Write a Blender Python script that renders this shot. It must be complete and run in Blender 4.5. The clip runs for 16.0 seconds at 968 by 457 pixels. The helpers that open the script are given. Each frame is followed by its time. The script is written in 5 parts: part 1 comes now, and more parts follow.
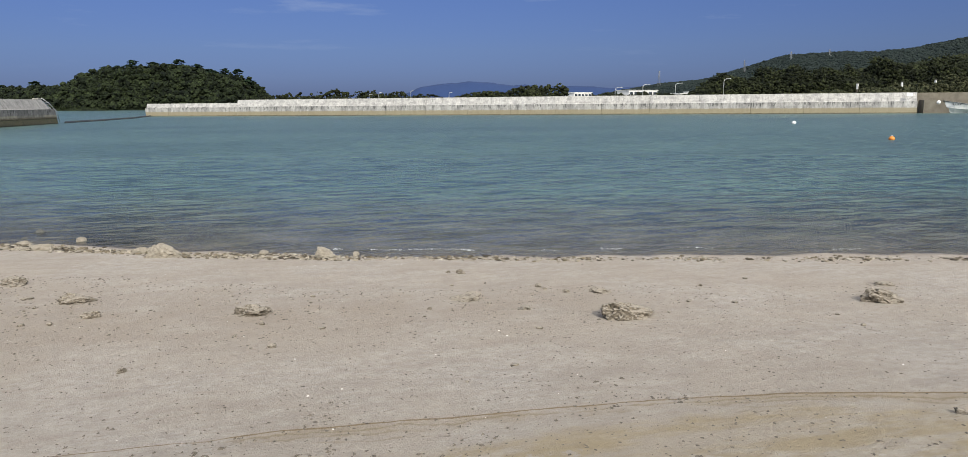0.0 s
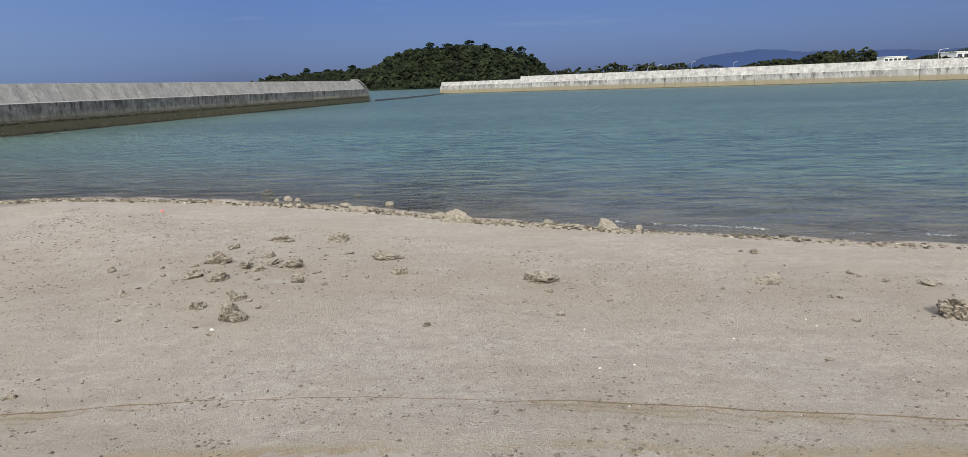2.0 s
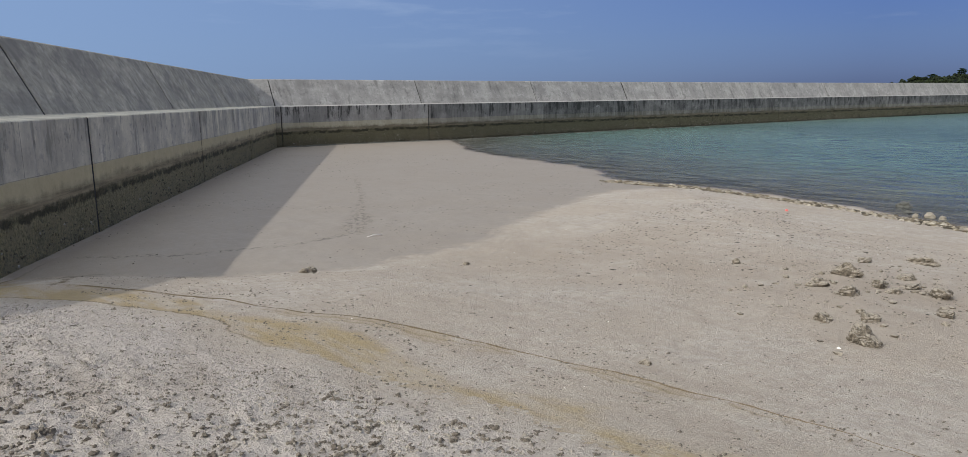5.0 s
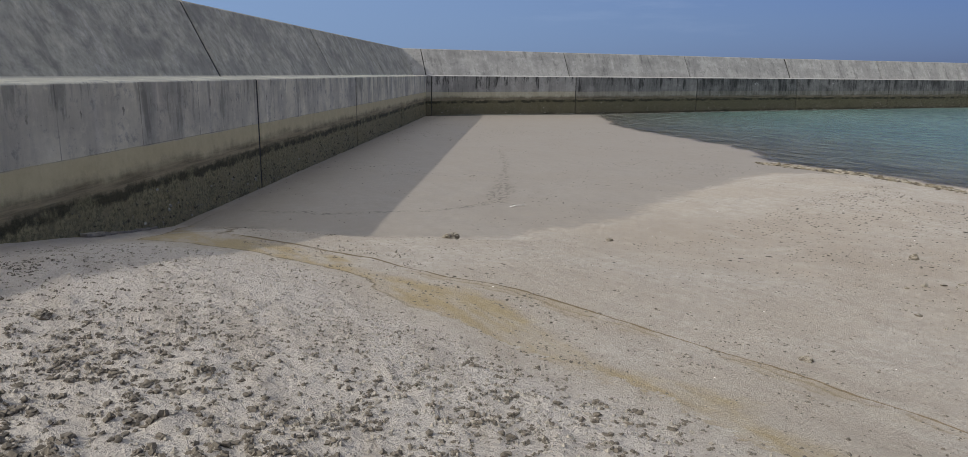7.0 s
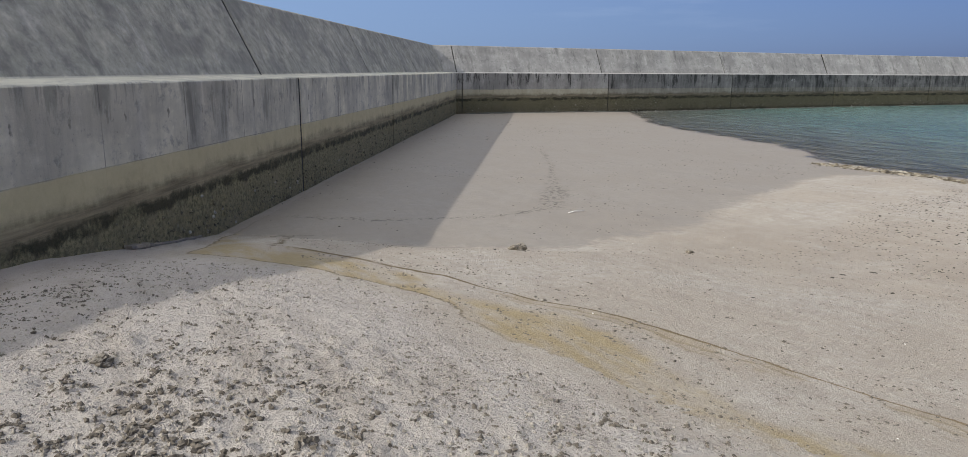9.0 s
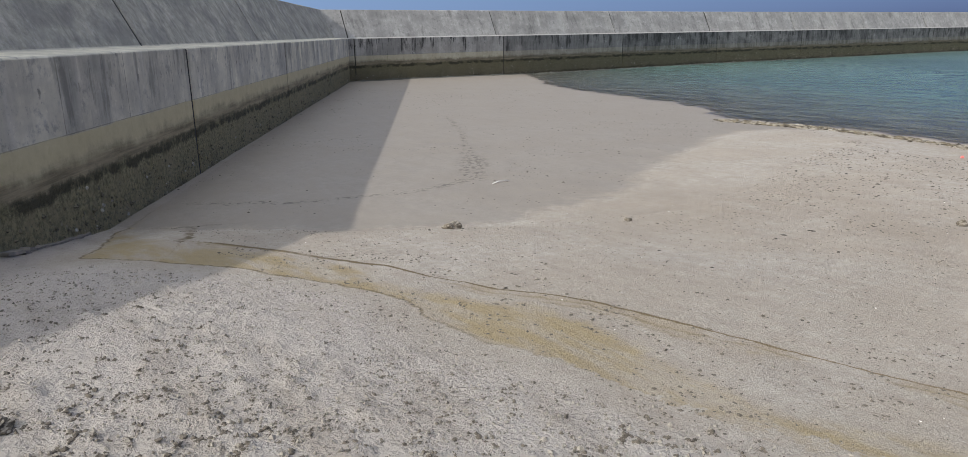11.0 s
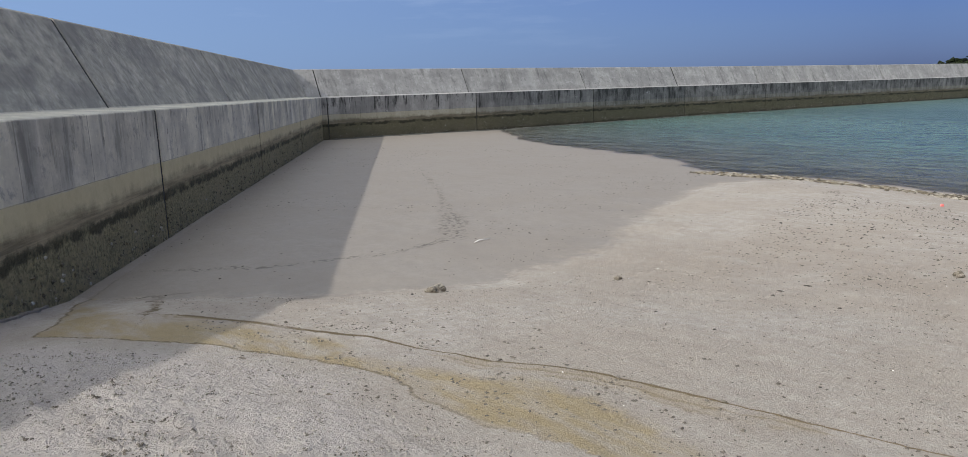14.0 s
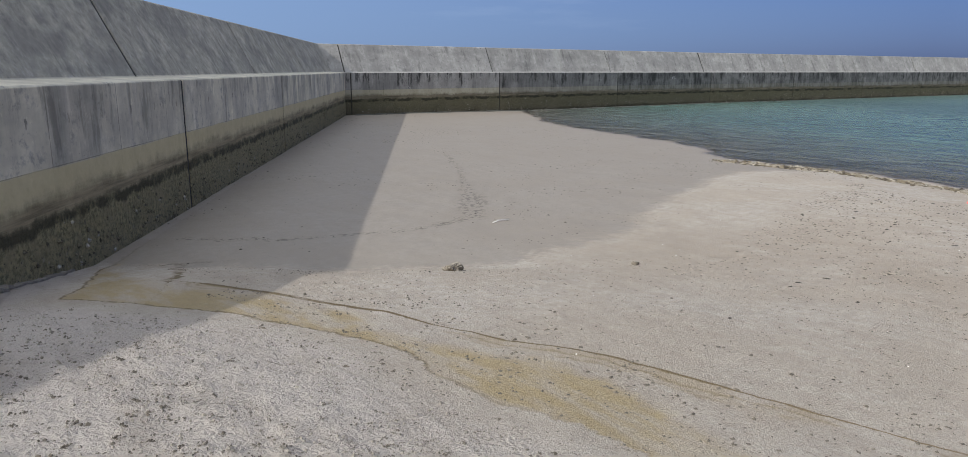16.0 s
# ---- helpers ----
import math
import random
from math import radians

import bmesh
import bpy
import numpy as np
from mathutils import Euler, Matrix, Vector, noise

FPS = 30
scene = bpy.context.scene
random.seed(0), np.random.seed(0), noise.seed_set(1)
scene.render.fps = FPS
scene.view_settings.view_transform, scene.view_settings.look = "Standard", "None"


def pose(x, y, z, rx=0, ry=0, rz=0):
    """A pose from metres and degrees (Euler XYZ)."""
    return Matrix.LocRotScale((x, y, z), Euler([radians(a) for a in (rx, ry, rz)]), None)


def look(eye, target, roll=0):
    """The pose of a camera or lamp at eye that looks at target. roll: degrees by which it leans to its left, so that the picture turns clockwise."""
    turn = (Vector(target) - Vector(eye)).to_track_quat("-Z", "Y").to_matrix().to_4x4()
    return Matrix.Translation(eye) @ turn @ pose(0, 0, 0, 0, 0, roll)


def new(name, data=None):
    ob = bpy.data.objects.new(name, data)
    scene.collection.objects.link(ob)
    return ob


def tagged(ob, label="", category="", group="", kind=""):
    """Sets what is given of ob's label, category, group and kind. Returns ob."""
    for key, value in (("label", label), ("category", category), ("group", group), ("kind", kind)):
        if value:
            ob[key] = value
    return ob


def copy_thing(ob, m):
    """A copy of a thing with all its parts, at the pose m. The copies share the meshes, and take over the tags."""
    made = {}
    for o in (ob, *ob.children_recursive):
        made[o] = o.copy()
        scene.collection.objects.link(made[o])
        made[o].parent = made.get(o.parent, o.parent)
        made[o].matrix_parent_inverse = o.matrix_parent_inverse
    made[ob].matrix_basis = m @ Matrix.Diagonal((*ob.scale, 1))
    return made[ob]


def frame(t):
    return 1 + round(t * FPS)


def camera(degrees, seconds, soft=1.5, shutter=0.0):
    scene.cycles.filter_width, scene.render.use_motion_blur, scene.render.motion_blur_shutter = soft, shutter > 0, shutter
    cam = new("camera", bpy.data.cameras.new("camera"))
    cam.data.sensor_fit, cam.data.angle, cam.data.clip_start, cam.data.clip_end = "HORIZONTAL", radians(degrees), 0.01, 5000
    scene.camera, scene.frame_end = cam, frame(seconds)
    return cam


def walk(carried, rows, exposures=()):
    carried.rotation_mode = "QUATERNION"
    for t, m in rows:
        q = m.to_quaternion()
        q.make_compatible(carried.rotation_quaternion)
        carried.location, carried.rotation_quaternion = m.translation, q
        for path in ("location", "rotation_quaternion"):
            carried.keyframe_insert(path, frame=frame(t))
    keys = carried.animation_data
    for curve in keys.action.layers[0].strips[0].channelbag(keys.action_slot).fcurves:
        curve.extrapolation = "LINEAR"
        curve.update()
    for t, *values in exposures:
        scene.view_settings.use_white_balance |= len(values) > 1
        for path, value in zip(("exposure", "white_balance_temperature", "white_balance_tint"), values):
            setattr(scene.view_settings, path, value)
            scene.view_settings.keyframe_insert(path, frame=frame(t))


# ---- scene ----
cam = camera(67.2, 16.0, soft=0.6)
PATH = [
    (0, (-17.134, -37.641, 2.605), (-15.251, -38.226, 2.266), -0.5),
    (0.5, (-17.124, -37.634, 2.585), (-15.221, -38.135, 2.226), -0.8),
    (1, (-17.067, -37.616, 2.58), (-15.142, -38.008, 2.202), -0.9),
    (1.5, (-16.981, -37.557, 2.566), (-15.03, -37.751, 2.175), -2.0),
    (2, (-16.893, -37.47, 2.536), (-14.937, -37.324, 2.145), -2.1),
    (2.5, (-16.808, -37.375, 2.537), (-14.91, -36.863, 2.17), -1.8),
    (3, (-16.77, -37.348, 2.533), (-14.964, -36.565, 2.179), -2.6),
    (3.5, (-16.737, -37.271, 2.519), (-15.039, -36.275, 2.165), -2.3),
    (4, (-16.716, -37.173, 2.516), (-15.159, -35.965, 2.174), -2.7),
    (4.5, (-16.683, -37.052, 2.483), (-15.252, -35.698, 2.14), -1.8),
    (5, (-16.684, -37.028, 2.488), (-15.419, -35.518, 2.14), -0.8),
    (7.5, (-16.645, -36.694, 2.418), (-15.723, -34.97, 1.997), 0.4),
    (8, (-16.732, -36.463, 2.419), (-15.841, -34.723, 2.0), -0.2),
    (8.5, (-16.76, -36.181, 2.408), (-15.88, -34.419, 2.062), -2.1),
    (9, (-16.823, -35.911, 2.435), (-15.926, -34.174, 2.01), 0.4),
    (9.5, (-16.882, -35.664, 2.431), (-15.916, -33.98, 1.953), -4.2),
    (10, (-16.892, -35.451, 2.433), (-15.823, -33.848, 1.896), -1.7),
    (12.5, (-16.849, -34.896, 2.451), (-15.679, -33.344, 1.98), -1.8),
    (13, (-16.777, -34.805, 2.435), (-15.649, -33.206, 2.025), -0.5),
    (13.5, (-16.763, -34.773, 2.418), (-15.636, -33.172, 2.007), -0.4),
    (14, (-16.768, -34.804, 2.438), (-15.562, -33.253, 2.064), -1.7),
    (14.5, (-16.757, -34.808, 2.447), (-15.541, -33.264, 2.078), -1.7),
    (15, (-16.767, -34.829, 2.449), (-15.568, -33.281, 2.042), -1.0),
    (15.5, (-16.781, -34.83, 2.446), (-15.606, -33.268, 2.023), -0.3),
    (16, (-16.797, -34.828, 2.444), (-15.638, -33.255, 2.018), 0.1),
]
walk(cam, [(t, look(eye, target, roll)) for t, eye, target, roll in PATH], [(0.0, 0.0, 6550, 10), (2.0, -0.03, 6500, 10), (4.0, -0.12, 6400, 10), (5.0, -0.18, 6400, 10), (7.5, -0.27, 6420, 10), (8.0, -0.18, 6400, 10), (8.5, -0.13, 6400, 10), (9.0, -0.05, 6400, 10), (10.0, -0.05, 6350, 10), (12.5, -0.07, 6230, 10), (16.0, -0.08, 6270, 10)])

# ---- light ----
SUN_FROM = Vector((-0.999, -0.04, 0.0)).normalized()
SUN_ELEV = radians(33.9)
world = bpy.data.worlds.new("sky_world")
world.use_nodes = True
scene.world = world
wn, wl = world.node_tree.nodes, world.node_tree.links
wn.clear()
w_out = wn.new("ShaderNodeOutputWorld")
w_bg = wn.new("ShaderNodeBackground")
w_sky = wn.new("ShaderNodeTexSky")
w_sky.sky_type = 'NISHITA'
w_sky.sun_disc = False
w_sky.sun_elevation = SUN_ELEV
w_sky.sun_rotation = math.atan2(SUN_FROM.x, SUN_FROM.y)
w_sky.air_density = 1.0
w_sky.dust_density = 0.6
w_sky.ozone_density = 2.5
w_co = wn.new("ShaderNodeTexCoord")
w_sep = wn.new("ShaderNodeSeparateXYZ")
wl.new(w_co.outputs["Generated"], w_sep.inputs[0])
w_el = wn.new("ShaderNodeValToRGB")          # deep blue haze low down, clearer above
w_el.color_ramp.elements[0].position = 0.0
w_el.color_ramp.elements[0].color = (0.172, 0.245, 0.62, 1)
w_el.color_ramp.elements[1].position = 0.30
w_el.color_ramp.elements[1].color = (0.40, 0.45, 0.74, 1)
w_el.color_ramp.elements.new(0.07).color = (0.265, 0.325, 0.61, 1)
wl.new(w_sep.outputs["Z"], w_el.inputs["Fac"])
w_tint = wn.new("ShaderNodeMixRGB")
w_tint.blend_type = 'MULTIPLY'
w_tint.inputs[0].default_value = 1.0
wl.new(w_sky.outputs["Color"], w_tint.inputs[1])
wl.new(w_el.outputs["Color"], w_tint.inputs[2])
# thin streaks of cloud
w_map = wn.new("ShaderNodeMapping")
w_map.inputs["Scale"].default_value = (1.3, 1.3, 10.0)
w_no = wn.new("ShaderNodeTexNoise")
w_no.inputs["Scale"].default_value = 2.3
w_no.inputs["Detail"].default_value = 8.0
w_no.inputs["Roughness"].default_value = 0.6
w_ramp = wn.new("ShaderNodeValToRGB")
w_ramp.color_ramp.elements[0].position = 0.55
w_ramp.color_ramp.elements[0].color = (0, 0, 0, 1)
w_ramp.color_ramp.elements[1].position = 0.74
w_ramp.color_ramp.elements[1].color = (0.6, 0.6, 0.6, 1)
w_mix = wn.new("ShaderNodeMixRGB")
w_mix.inputs[2].default_value = (4.2, 5.0, 6.6, 1)
wl.new(w_co.outputs["Generated"], w_map.inputs["Vector"])
wl.new(w_map.outputs["Vector"], w_no.inputs["Vector"])
wl.new(w_no.outputs["Fac"], w_ramp.inputs["Fac"])
wl.new(w_tint.outputs["Color"], w_mix.inputs[1])
w_up = wn.new("ShaderNodeMapRange")
w_up.inputs["From Min"].default_value = 0.03
w_up.inputs["From Max"].default_value = 0.14
wl.new(w_sep.outputs["Z"], w_up.inputs["Value"])
w_cl = wn.new("ShaderNodeMath")
w_cl.operation = 'MULTIPLY'
wl.new(w_ramp.outputs["Color"], w_cl.inputs[0])
wl.new(w_up.outputs["Result"], w_cl.inputs[1])
wl.new(w_cl.outputs[0], w_mix.inputs[0])
# bright veil of high cloud round the sun and overhead
w_dot = wn.new("ShaderNodeVectorMath")
w_dot.operation = 'DOT_PRODUCT'
wl.new(w_co.outputs["Generated"], w_dot.inputs[0])
w_dot.inputs[1].default_value = SUN_FROM * math.cos(radians(50)) + Vector((0, 0, math.sin(radians(50))))
w_veil = wn.new("ShaderNodeMapRange")
w_veil.interpolation_type = 'SMOOTHSTEP'
w_veil.inputs["From Min"].default_value = 0.12
w_veil.inputs["From Max"].default_value = 0.95
wl.new(w_dot.outputs["Value"], w_veil.inputs["Value"])
w_all = wn.new("ShaderNodeMixRGB")
# the sky pales towards the open sea
w_sea = wn.new("ShaderNodeVectorMath")
w_sea.operation = 'DOT_PRODUCT'
wl.new(w_co.outputs["Generated"], w_sea.inputs[0])
w_sea.inputs[1].default_value = (-0.25, 0.95, 0.15)
w_pale = wn.new("ShaderNodeMapRange")
w_pale.inputs["From Min"].default_value = 0.14
w_pale.inputs["From Max"].default_value = 1.0
w_pale.inputs["To Max"].default_value = 0.64
wl.new(w_sea.outputs["Value"], w_pale.inputs["Value"])
w_low = wn.new("ShaderNodeMixRGB")
w_low.inputs[2].default_value = (3.9, 5.75, 8.9, 1)
wl.new(w_pale.outputs["Result"], w_low.inputs[0])
wl.new(w_mix.outputs["Color"], w_low.inputs[1])
w_all.inputs[2].default_value = (16.6, 16.9, 17.2, 1)
wl.new(w_veil.outputs["Result"], w_all.inputs[0])
wl.new(w_low.outputs["Color"], w_all.inputs[1])
wl.new(w_all.outputs["Color"], w_bg.inputs["Color"])
wl.new(w_bg.outputs["Background"], w_out.inputs["Surface"])
w_bg.inputs["Strength"].default_value = 0.1

sun_data = bpy.data.lights.new("sun", 'SUN')
sun_data.energy = 3.3
sun_data.angle = radians(0.53)
sun_data.color = (1.0, 0.95, 0.87)
sun = new("sun", sun_data)
sun_way = -(SUN_FROM * math.cos(SUN_ELEV) + Vector((0, 0, math.sin(SUN_ELEV))))
sun.matrix_world = Matrix.Translation((-40, -60, 60)) @ sun_way.to_track_quat("-Z", "Y").to_matrix().to_4x4()


# ---- numeric helpers ----
def vnoise(x, y, seed=0):
    """Smooth value noise in 0..1 on arrays."""
    xi, yi = np.floor(x).astype(np.int64), np.floor(y).astype(np.int64)
    fx, fy = x - xi, y - yi
    fx, fy = fx * fx * (3 - 2 * fx), fy * fy * (3 - 2 * fy)

    def h(a, b):
        n = (a * 374761393 + b * 668265263 + seed * 974634521) & 0x7FFFFFFF
        n = ((n ^ (n >> 13)) * 1274126177) & 0x7FFFFFFF
        n = n ^ (n >> 16)
        return (n & 0xFFFF) / 65535.0
    return (h(xi, yi) * (1 - fx) + h(xi + 1, yi) * fx) * (1 - fy) + (h(xi, yi + 1) * (1 - fx) + h(xi + 1, yi + 1) * fx) * fy


def fbm(x, y, seed=0, octaves=4):
    total, amp, norm = np.zeros_like(x), 1.0, 0.0
    for i in range(octaves):
        total += amp * vnoise(x * 2 ** i, y * 2 ** i, seed + i * 17)
        norm += amp
        amp *= 0.5
    return total / norm


def line_distance(x, y, line):
    """Distance to a polyline, positive to the right of its direction."""
    best, sign = np.full(x.shape, 1e9), np.ones(x.shape)
    for (ax, ay), (bx, by) in zip(line, line[1:]):
        dx, dy = bx - ax, by - ay
        t = np.clip(((x - ax) * dx + (y - ay) * dy) / (dx * dx + dy * dy), 0, 1)
        d = np.hypot(x - ax - t * dx, y - ay - t * dy)
        s = np.sign((x - ax) * -dy + (y - ay) * dx)
        near = d < best - 1e-9
        best, sign = np.where(near, d, best), np.where(near, -s, sign)
    return best * sign


def step(a, b, v):
    t = np.clip((v - a) / (b - a), 0, 1)
    return t * t * (3 - 2 * t)


# ---- the lie of the beach: the edge of the wet flat, and the water's edge ----
BEACH_EDGE = [(-60, -190), (-9.5, -54), (-8.0, -49.1), (-6.4, -44.5), (-5.4, -41.3), (-4.4, -38.7), (-2.4, -35.2), (-0.7, -31.8), (0.7, -28.0),
              (0.4, -25.4), (-1.6, -24.2), (-5.7, -25.8), (-9.1, -27.5), (-11.5, -27.9), (-13.1, -27.2), (-15.4, -25.4), (-20, -22), (-60, 0)]
WATER_EDGE = [(-60, -190), (-9.5, -54), (-8.0, -49.1), (-6.4, -44.5), (-5.4, -41.3), (-4.4, -38.7), (-2.4, -35.2), (-0.7, -31.8), (1.1, -27.5), (1.2, -24.5),
              (1.0, -22.1), (2.6, -20.2), (3.9, -17.4), (4.7, -14.2), (5.0, -12.0), (6.3, -8.7), (9.0, -4.6), (11.2, -0.8), (30, 40)]


def lie(x, y):
    """Height of the sand."""
    wob = 0.5 * (fbm(x * 0.5, y * 0.5, 5, 3) - 0.5)
    c = -line_distance(x, y, BEACH_EDGE) + wob
    w = -line_distance(x, y, WATER_EDGE) + wob * 0.8 + 0.7 * (fbm(x * 0.45, y * 1.5, 6, 3) - 0.5) * step(-25, -20, y)
    base = np.where(w > 0, 0.16 * (1 - np.exp(-np.maximum(w, 0) * 0.16)), np.maximum(0.09 * w, -2.5))
    t = np.clip((-9.5 - x) / 8.0, 0, 1.0)
    k = 0.05 + 0.17 * t * t
    cp = 0.5 * (c + np.sqrt(c * c + 0.15)) - 0.18 * np.exp(-np.abs(c))
    rise = 1.2 * (1 - np.exp(-k * np.maximum(cp, 0) / 1.2))
    bank = 0.14 * step(-0.2, 1.3, c) * step(12.0, 5.0, c) * step(-34.0, -31.0, y) * step(-9.5, -13.0, x) * step(0.1, 1.7, 0.852 * x - 0.524 * y)
    return base + rise + bank


# ---- materials ----
def material(name):
    m = bpy.data.materials.new(name)
    m.use_nodes = True
    n, l = m.node_tree.nodes, m.node_tree.links
    return m, n, l, n["Principled BSDF"]


def nnode(n, kind, **values):
    node = n.new(kind)
    for key, value in values.items():
        node.inputs[key].default_value = value
    return node


def ramp(n, l, fac, stops):
    r = n.new("ShaderNodeValToRGB")
    el = r.color_ramp.elements
    while len(el) < len(stops):
        el.new(0.5)
    for e, (p, c) in zip(el, stops):
        e.position = p
        e.color = (c, c, c, 1) if isinstance(c, (int, float)) else (*c, 1)
    l.new(fac, r.inputs["Fac"])
    return r.outputs["Color"]


def mix(n, l, fac, a, b, blend='MIX'):
    m = n.new("ShaderNodeMixRGB")
    m.blend_type = blend
    for i, v in ((0, fac), (1, a), (2, b)):
        if isinstance(v, (int, float)):
            m.inputs[i].default_value = v
        elif isinstance(v, tuple):
            m.inputs[i].default_value = (*v, 1)
        else:
            l.new(v, m.inputs[i])
    return m.outputs["Color"]


def calc(n, l, op, a, b=0.0, c=None):
    m = n.new("ShaderNodeMath")
    m.operation = op
    for i, v in enumerate((a, b) if c is None else (a, b, c)):
        if isinstance(v, (int, float)):
            m.inputs[i].default_value = v
        else:
            l.new(v, m.inputs[i])
    return m.outputs[0]


def span(n, l, v, a, b, c=0.0, d=1.0, smooth=True):
    """v from a..b onto c..d, held at the ends."""
    m = n.new("ShaderNodeMapRange")
    m.interpolation_type = 'SMOOTHSTEP' if smooth else 'LINEAR'
    m.inputs["From Min"].default_value, m.inputs["From Max"].default_value = a, b
    m.inputs["To Min"].default_value, m.inputs["To Max"].default_value = c, d
    l.new(v, m.inputs["Value"])
    return m.outputs["Result"]


def noise_tex(n, l, vec, scale, detail=4.0, rough=0.55, stretch=None):
    if stretch:
        mp = n.new("ShaderNodeMapping")
        mp.inputs["Scale"].default_value = stretch
        l.new(vec, mp.inputs["Vector"])
        vec = mp.outputs["Vector"]
    t = nnode(n, "ShaderNodeTexNoise", Scale=scale, Detail=detail, Roughness=rough)
    l.new(vec, t.inputs["Vector"])
    return t.outputs["Fac"]


def bump(n, l, b, height, strength, distance):
    bp = nnode(n, "ShaderNodeBump", Strength=strength, Distance=distance)
    l.new(height, bp.inputs["Height"])
    l.new(bp.outputs["Normal"], b.inputs["Normal"])
    return bp


def attr(n, name):
    a = n.new("ShaderNodeAttribute")
    a.attribute_name = name
    return a.outputs["Fac"]


def world_place(n):
    return n.new("ShaderNodeNewGeometry").outputs["Position"]


def sand_material():
    m, n, l, b = material("beach_sand")
    p = world_place(n)
    sep = n.new("ShaderNodeSeparateXYZ")
    l.new(p, sep.inputs[0])

    def wob(tex, amount):
        return calc(n, l, 'MULTIPLY', calc(n, l, 'SUBTRACT', tex, 0.5), amount)

    def add(*vs):
        out = vs[0]
        for v in vs[1:]:
            out = calc(n, l, 'ADD', out, v)
        return out

    def mul(*vs):
        out = vs[0]
        for v in vs[1:]:
            out = calc(n, l, 'MULTIPLY', out, v)
        return out

    grain = noise_tex(n, l, p, 210.0, 3.0, 0.75)
    fleck = noise_tex(n, l, p, 46.0, 5.0, 0.72)
    mid = noise_tex(n, l, p, 9.0, 7.0, 0.68)
    wave = noise_tex(n, l, p, 1.7, 5.0, 0.6)
    big = noise_tex(n, l, p, 0.55, 5.0, 0.62)
    streak = noise_tex(n, l, p, 1.0, 7.0, 0.68, (3.6, 1.0, 1.0))
    fines = noise_tex(n, l, p, 1.0, 5.0, 0.7, (26.0, 6.0, 4.0))
    low = add(attr(n, "d_low"), wob(wave, 0.14), wob(mid, 0.14))
    top = add(attr(n, "d_top"), wob(wave, 0.4), wob(mid, 0.35))
    pale = span(n, l, low, 0.0, 0.6)
    col = mix(n, l, span(n, l, mid, 0.3, 0.7), (0.378, 0.336, 0.275), (0.484, 0.442, 0.371))
    col = mix(n, l, mul(span(n, l, big, 0.38, 0.62), 0.6), col, (0.385, 0.332, 0.258))
    col = mix(n, l, mul(pale, 0.8), col, (0.525, 0.48, 0.416))
    col = mix(n, l, mul(span(n, l, streak, 0.42, 0.72), 0.5), col, (0.315, 0.268, 0.21))
    col = mix(n, l, span(n, l, fines, 0.40, 0.29, 0.0, 0.75), col, (0.19, 0.16, 0.125))
    hair = noise_tex(n, l, p, 1.0, 4.0, 0.7, (75.0, 13.0, 8.0))
    calm = span(n, l, pale, 0.0, 1.0, 1.0, 0.25)
    col = mix(n, l, mul(span(n, l, hair, 0.43, 0.30, 0.0, 0.55), calm), col, (0.21, 0.18, 0.14))
    col = mix(n, l, mul(span(n, l, hair, 0.58, 0.70, 0.0, 0.4), calm), col, (0.60, 0.555, 0.48))
    soft = mul(attr(n, "damp"), span(n, l, add(wave, wob(mid, 0.5)), 0.30, 0.55))
    col = mix(n, l, mul(soft, 0.6), col, (0.325, 0.275, 0.212))
    # ochre wash
    south = span(n, l, sep.outputs["Y"], -31.5, -33.5)
    ragged = add(low, mul(south, add(wob(streak, 0.5), wob(mid, 0.5))))
    inside = mul(span(n, l, ragged, 0.03, -0.03), span(n, l, top, -0.05, 0.25))
    patch = add(span(n, l, streak, 0.36, 0.58, 0.25, 0.95), wob(mid, 0.5))
    patch = mul(patch, span(n, l, sep.outputs["Y"], -37.5, -34.0, 0.75, 1.0))
    col = mix(n, l, mul(inside, patch), col, mix(n, l, mid, (0.272, 0.206, 0.095), (0.425, 0.350, 0.208)))
    rim = mul(span(n, l, calc(n, l, 'ABSOLUTE', low), 0.026, 0.004), span(n, l, sep.outputs["Y"], -33.2, -30.5), span(n, l, mid, 0.36, 0.55, 0.2, 1.0))
    col = mix(n, l, mul(rim, 0.8), col, (0.125, 0.092, 0.038))
    # tide line
    reach = attr(n, "d_line")
    ld = calc(n, l, 'ABSOLUTE', add(reach, wob(wave, 0.07), wob(mid, 0.05)))
    width = add(span(n, l, big, 0.40, 0.66, 0.009, 0.032), span(n, l, sep.outputs["Y"], -30.8, -29.3, 0.0, 0.04))
    line = span(n, l, calc(n, l, 'DIVIDE', ld, width), 1.0, 0.3)
    col = mix(n, l, mul(line, span(n, l, streak, 0.30, 0.45, 0.5, 0.95)), col, mix(n, l, span(n, l, sep.outputs["Y"], -34.5, -31.0), (0.215, 0.155, 0.080), (0.135, 0.098, 0.044)))
    # paler wisps of the same weed, just above the wash
    for shift, wide_at, amount in ((0.10, 0.44, 0.6), (0.19, 0.50, 0.5), (0.32, 0.54, 0.45)):
        by = calc(n, l, 'ABSOLUTE', add(reach, -shift, wob(wave, 0.34), wob(mid, 0.12)))
        col = mix(n, l, mul(span(n, l, by, 0.026, 0.004), span(n, l, big, wide_at, wide_at + 0.1, 0.0, amount)), col, (0.215, 0.165, 0.088))
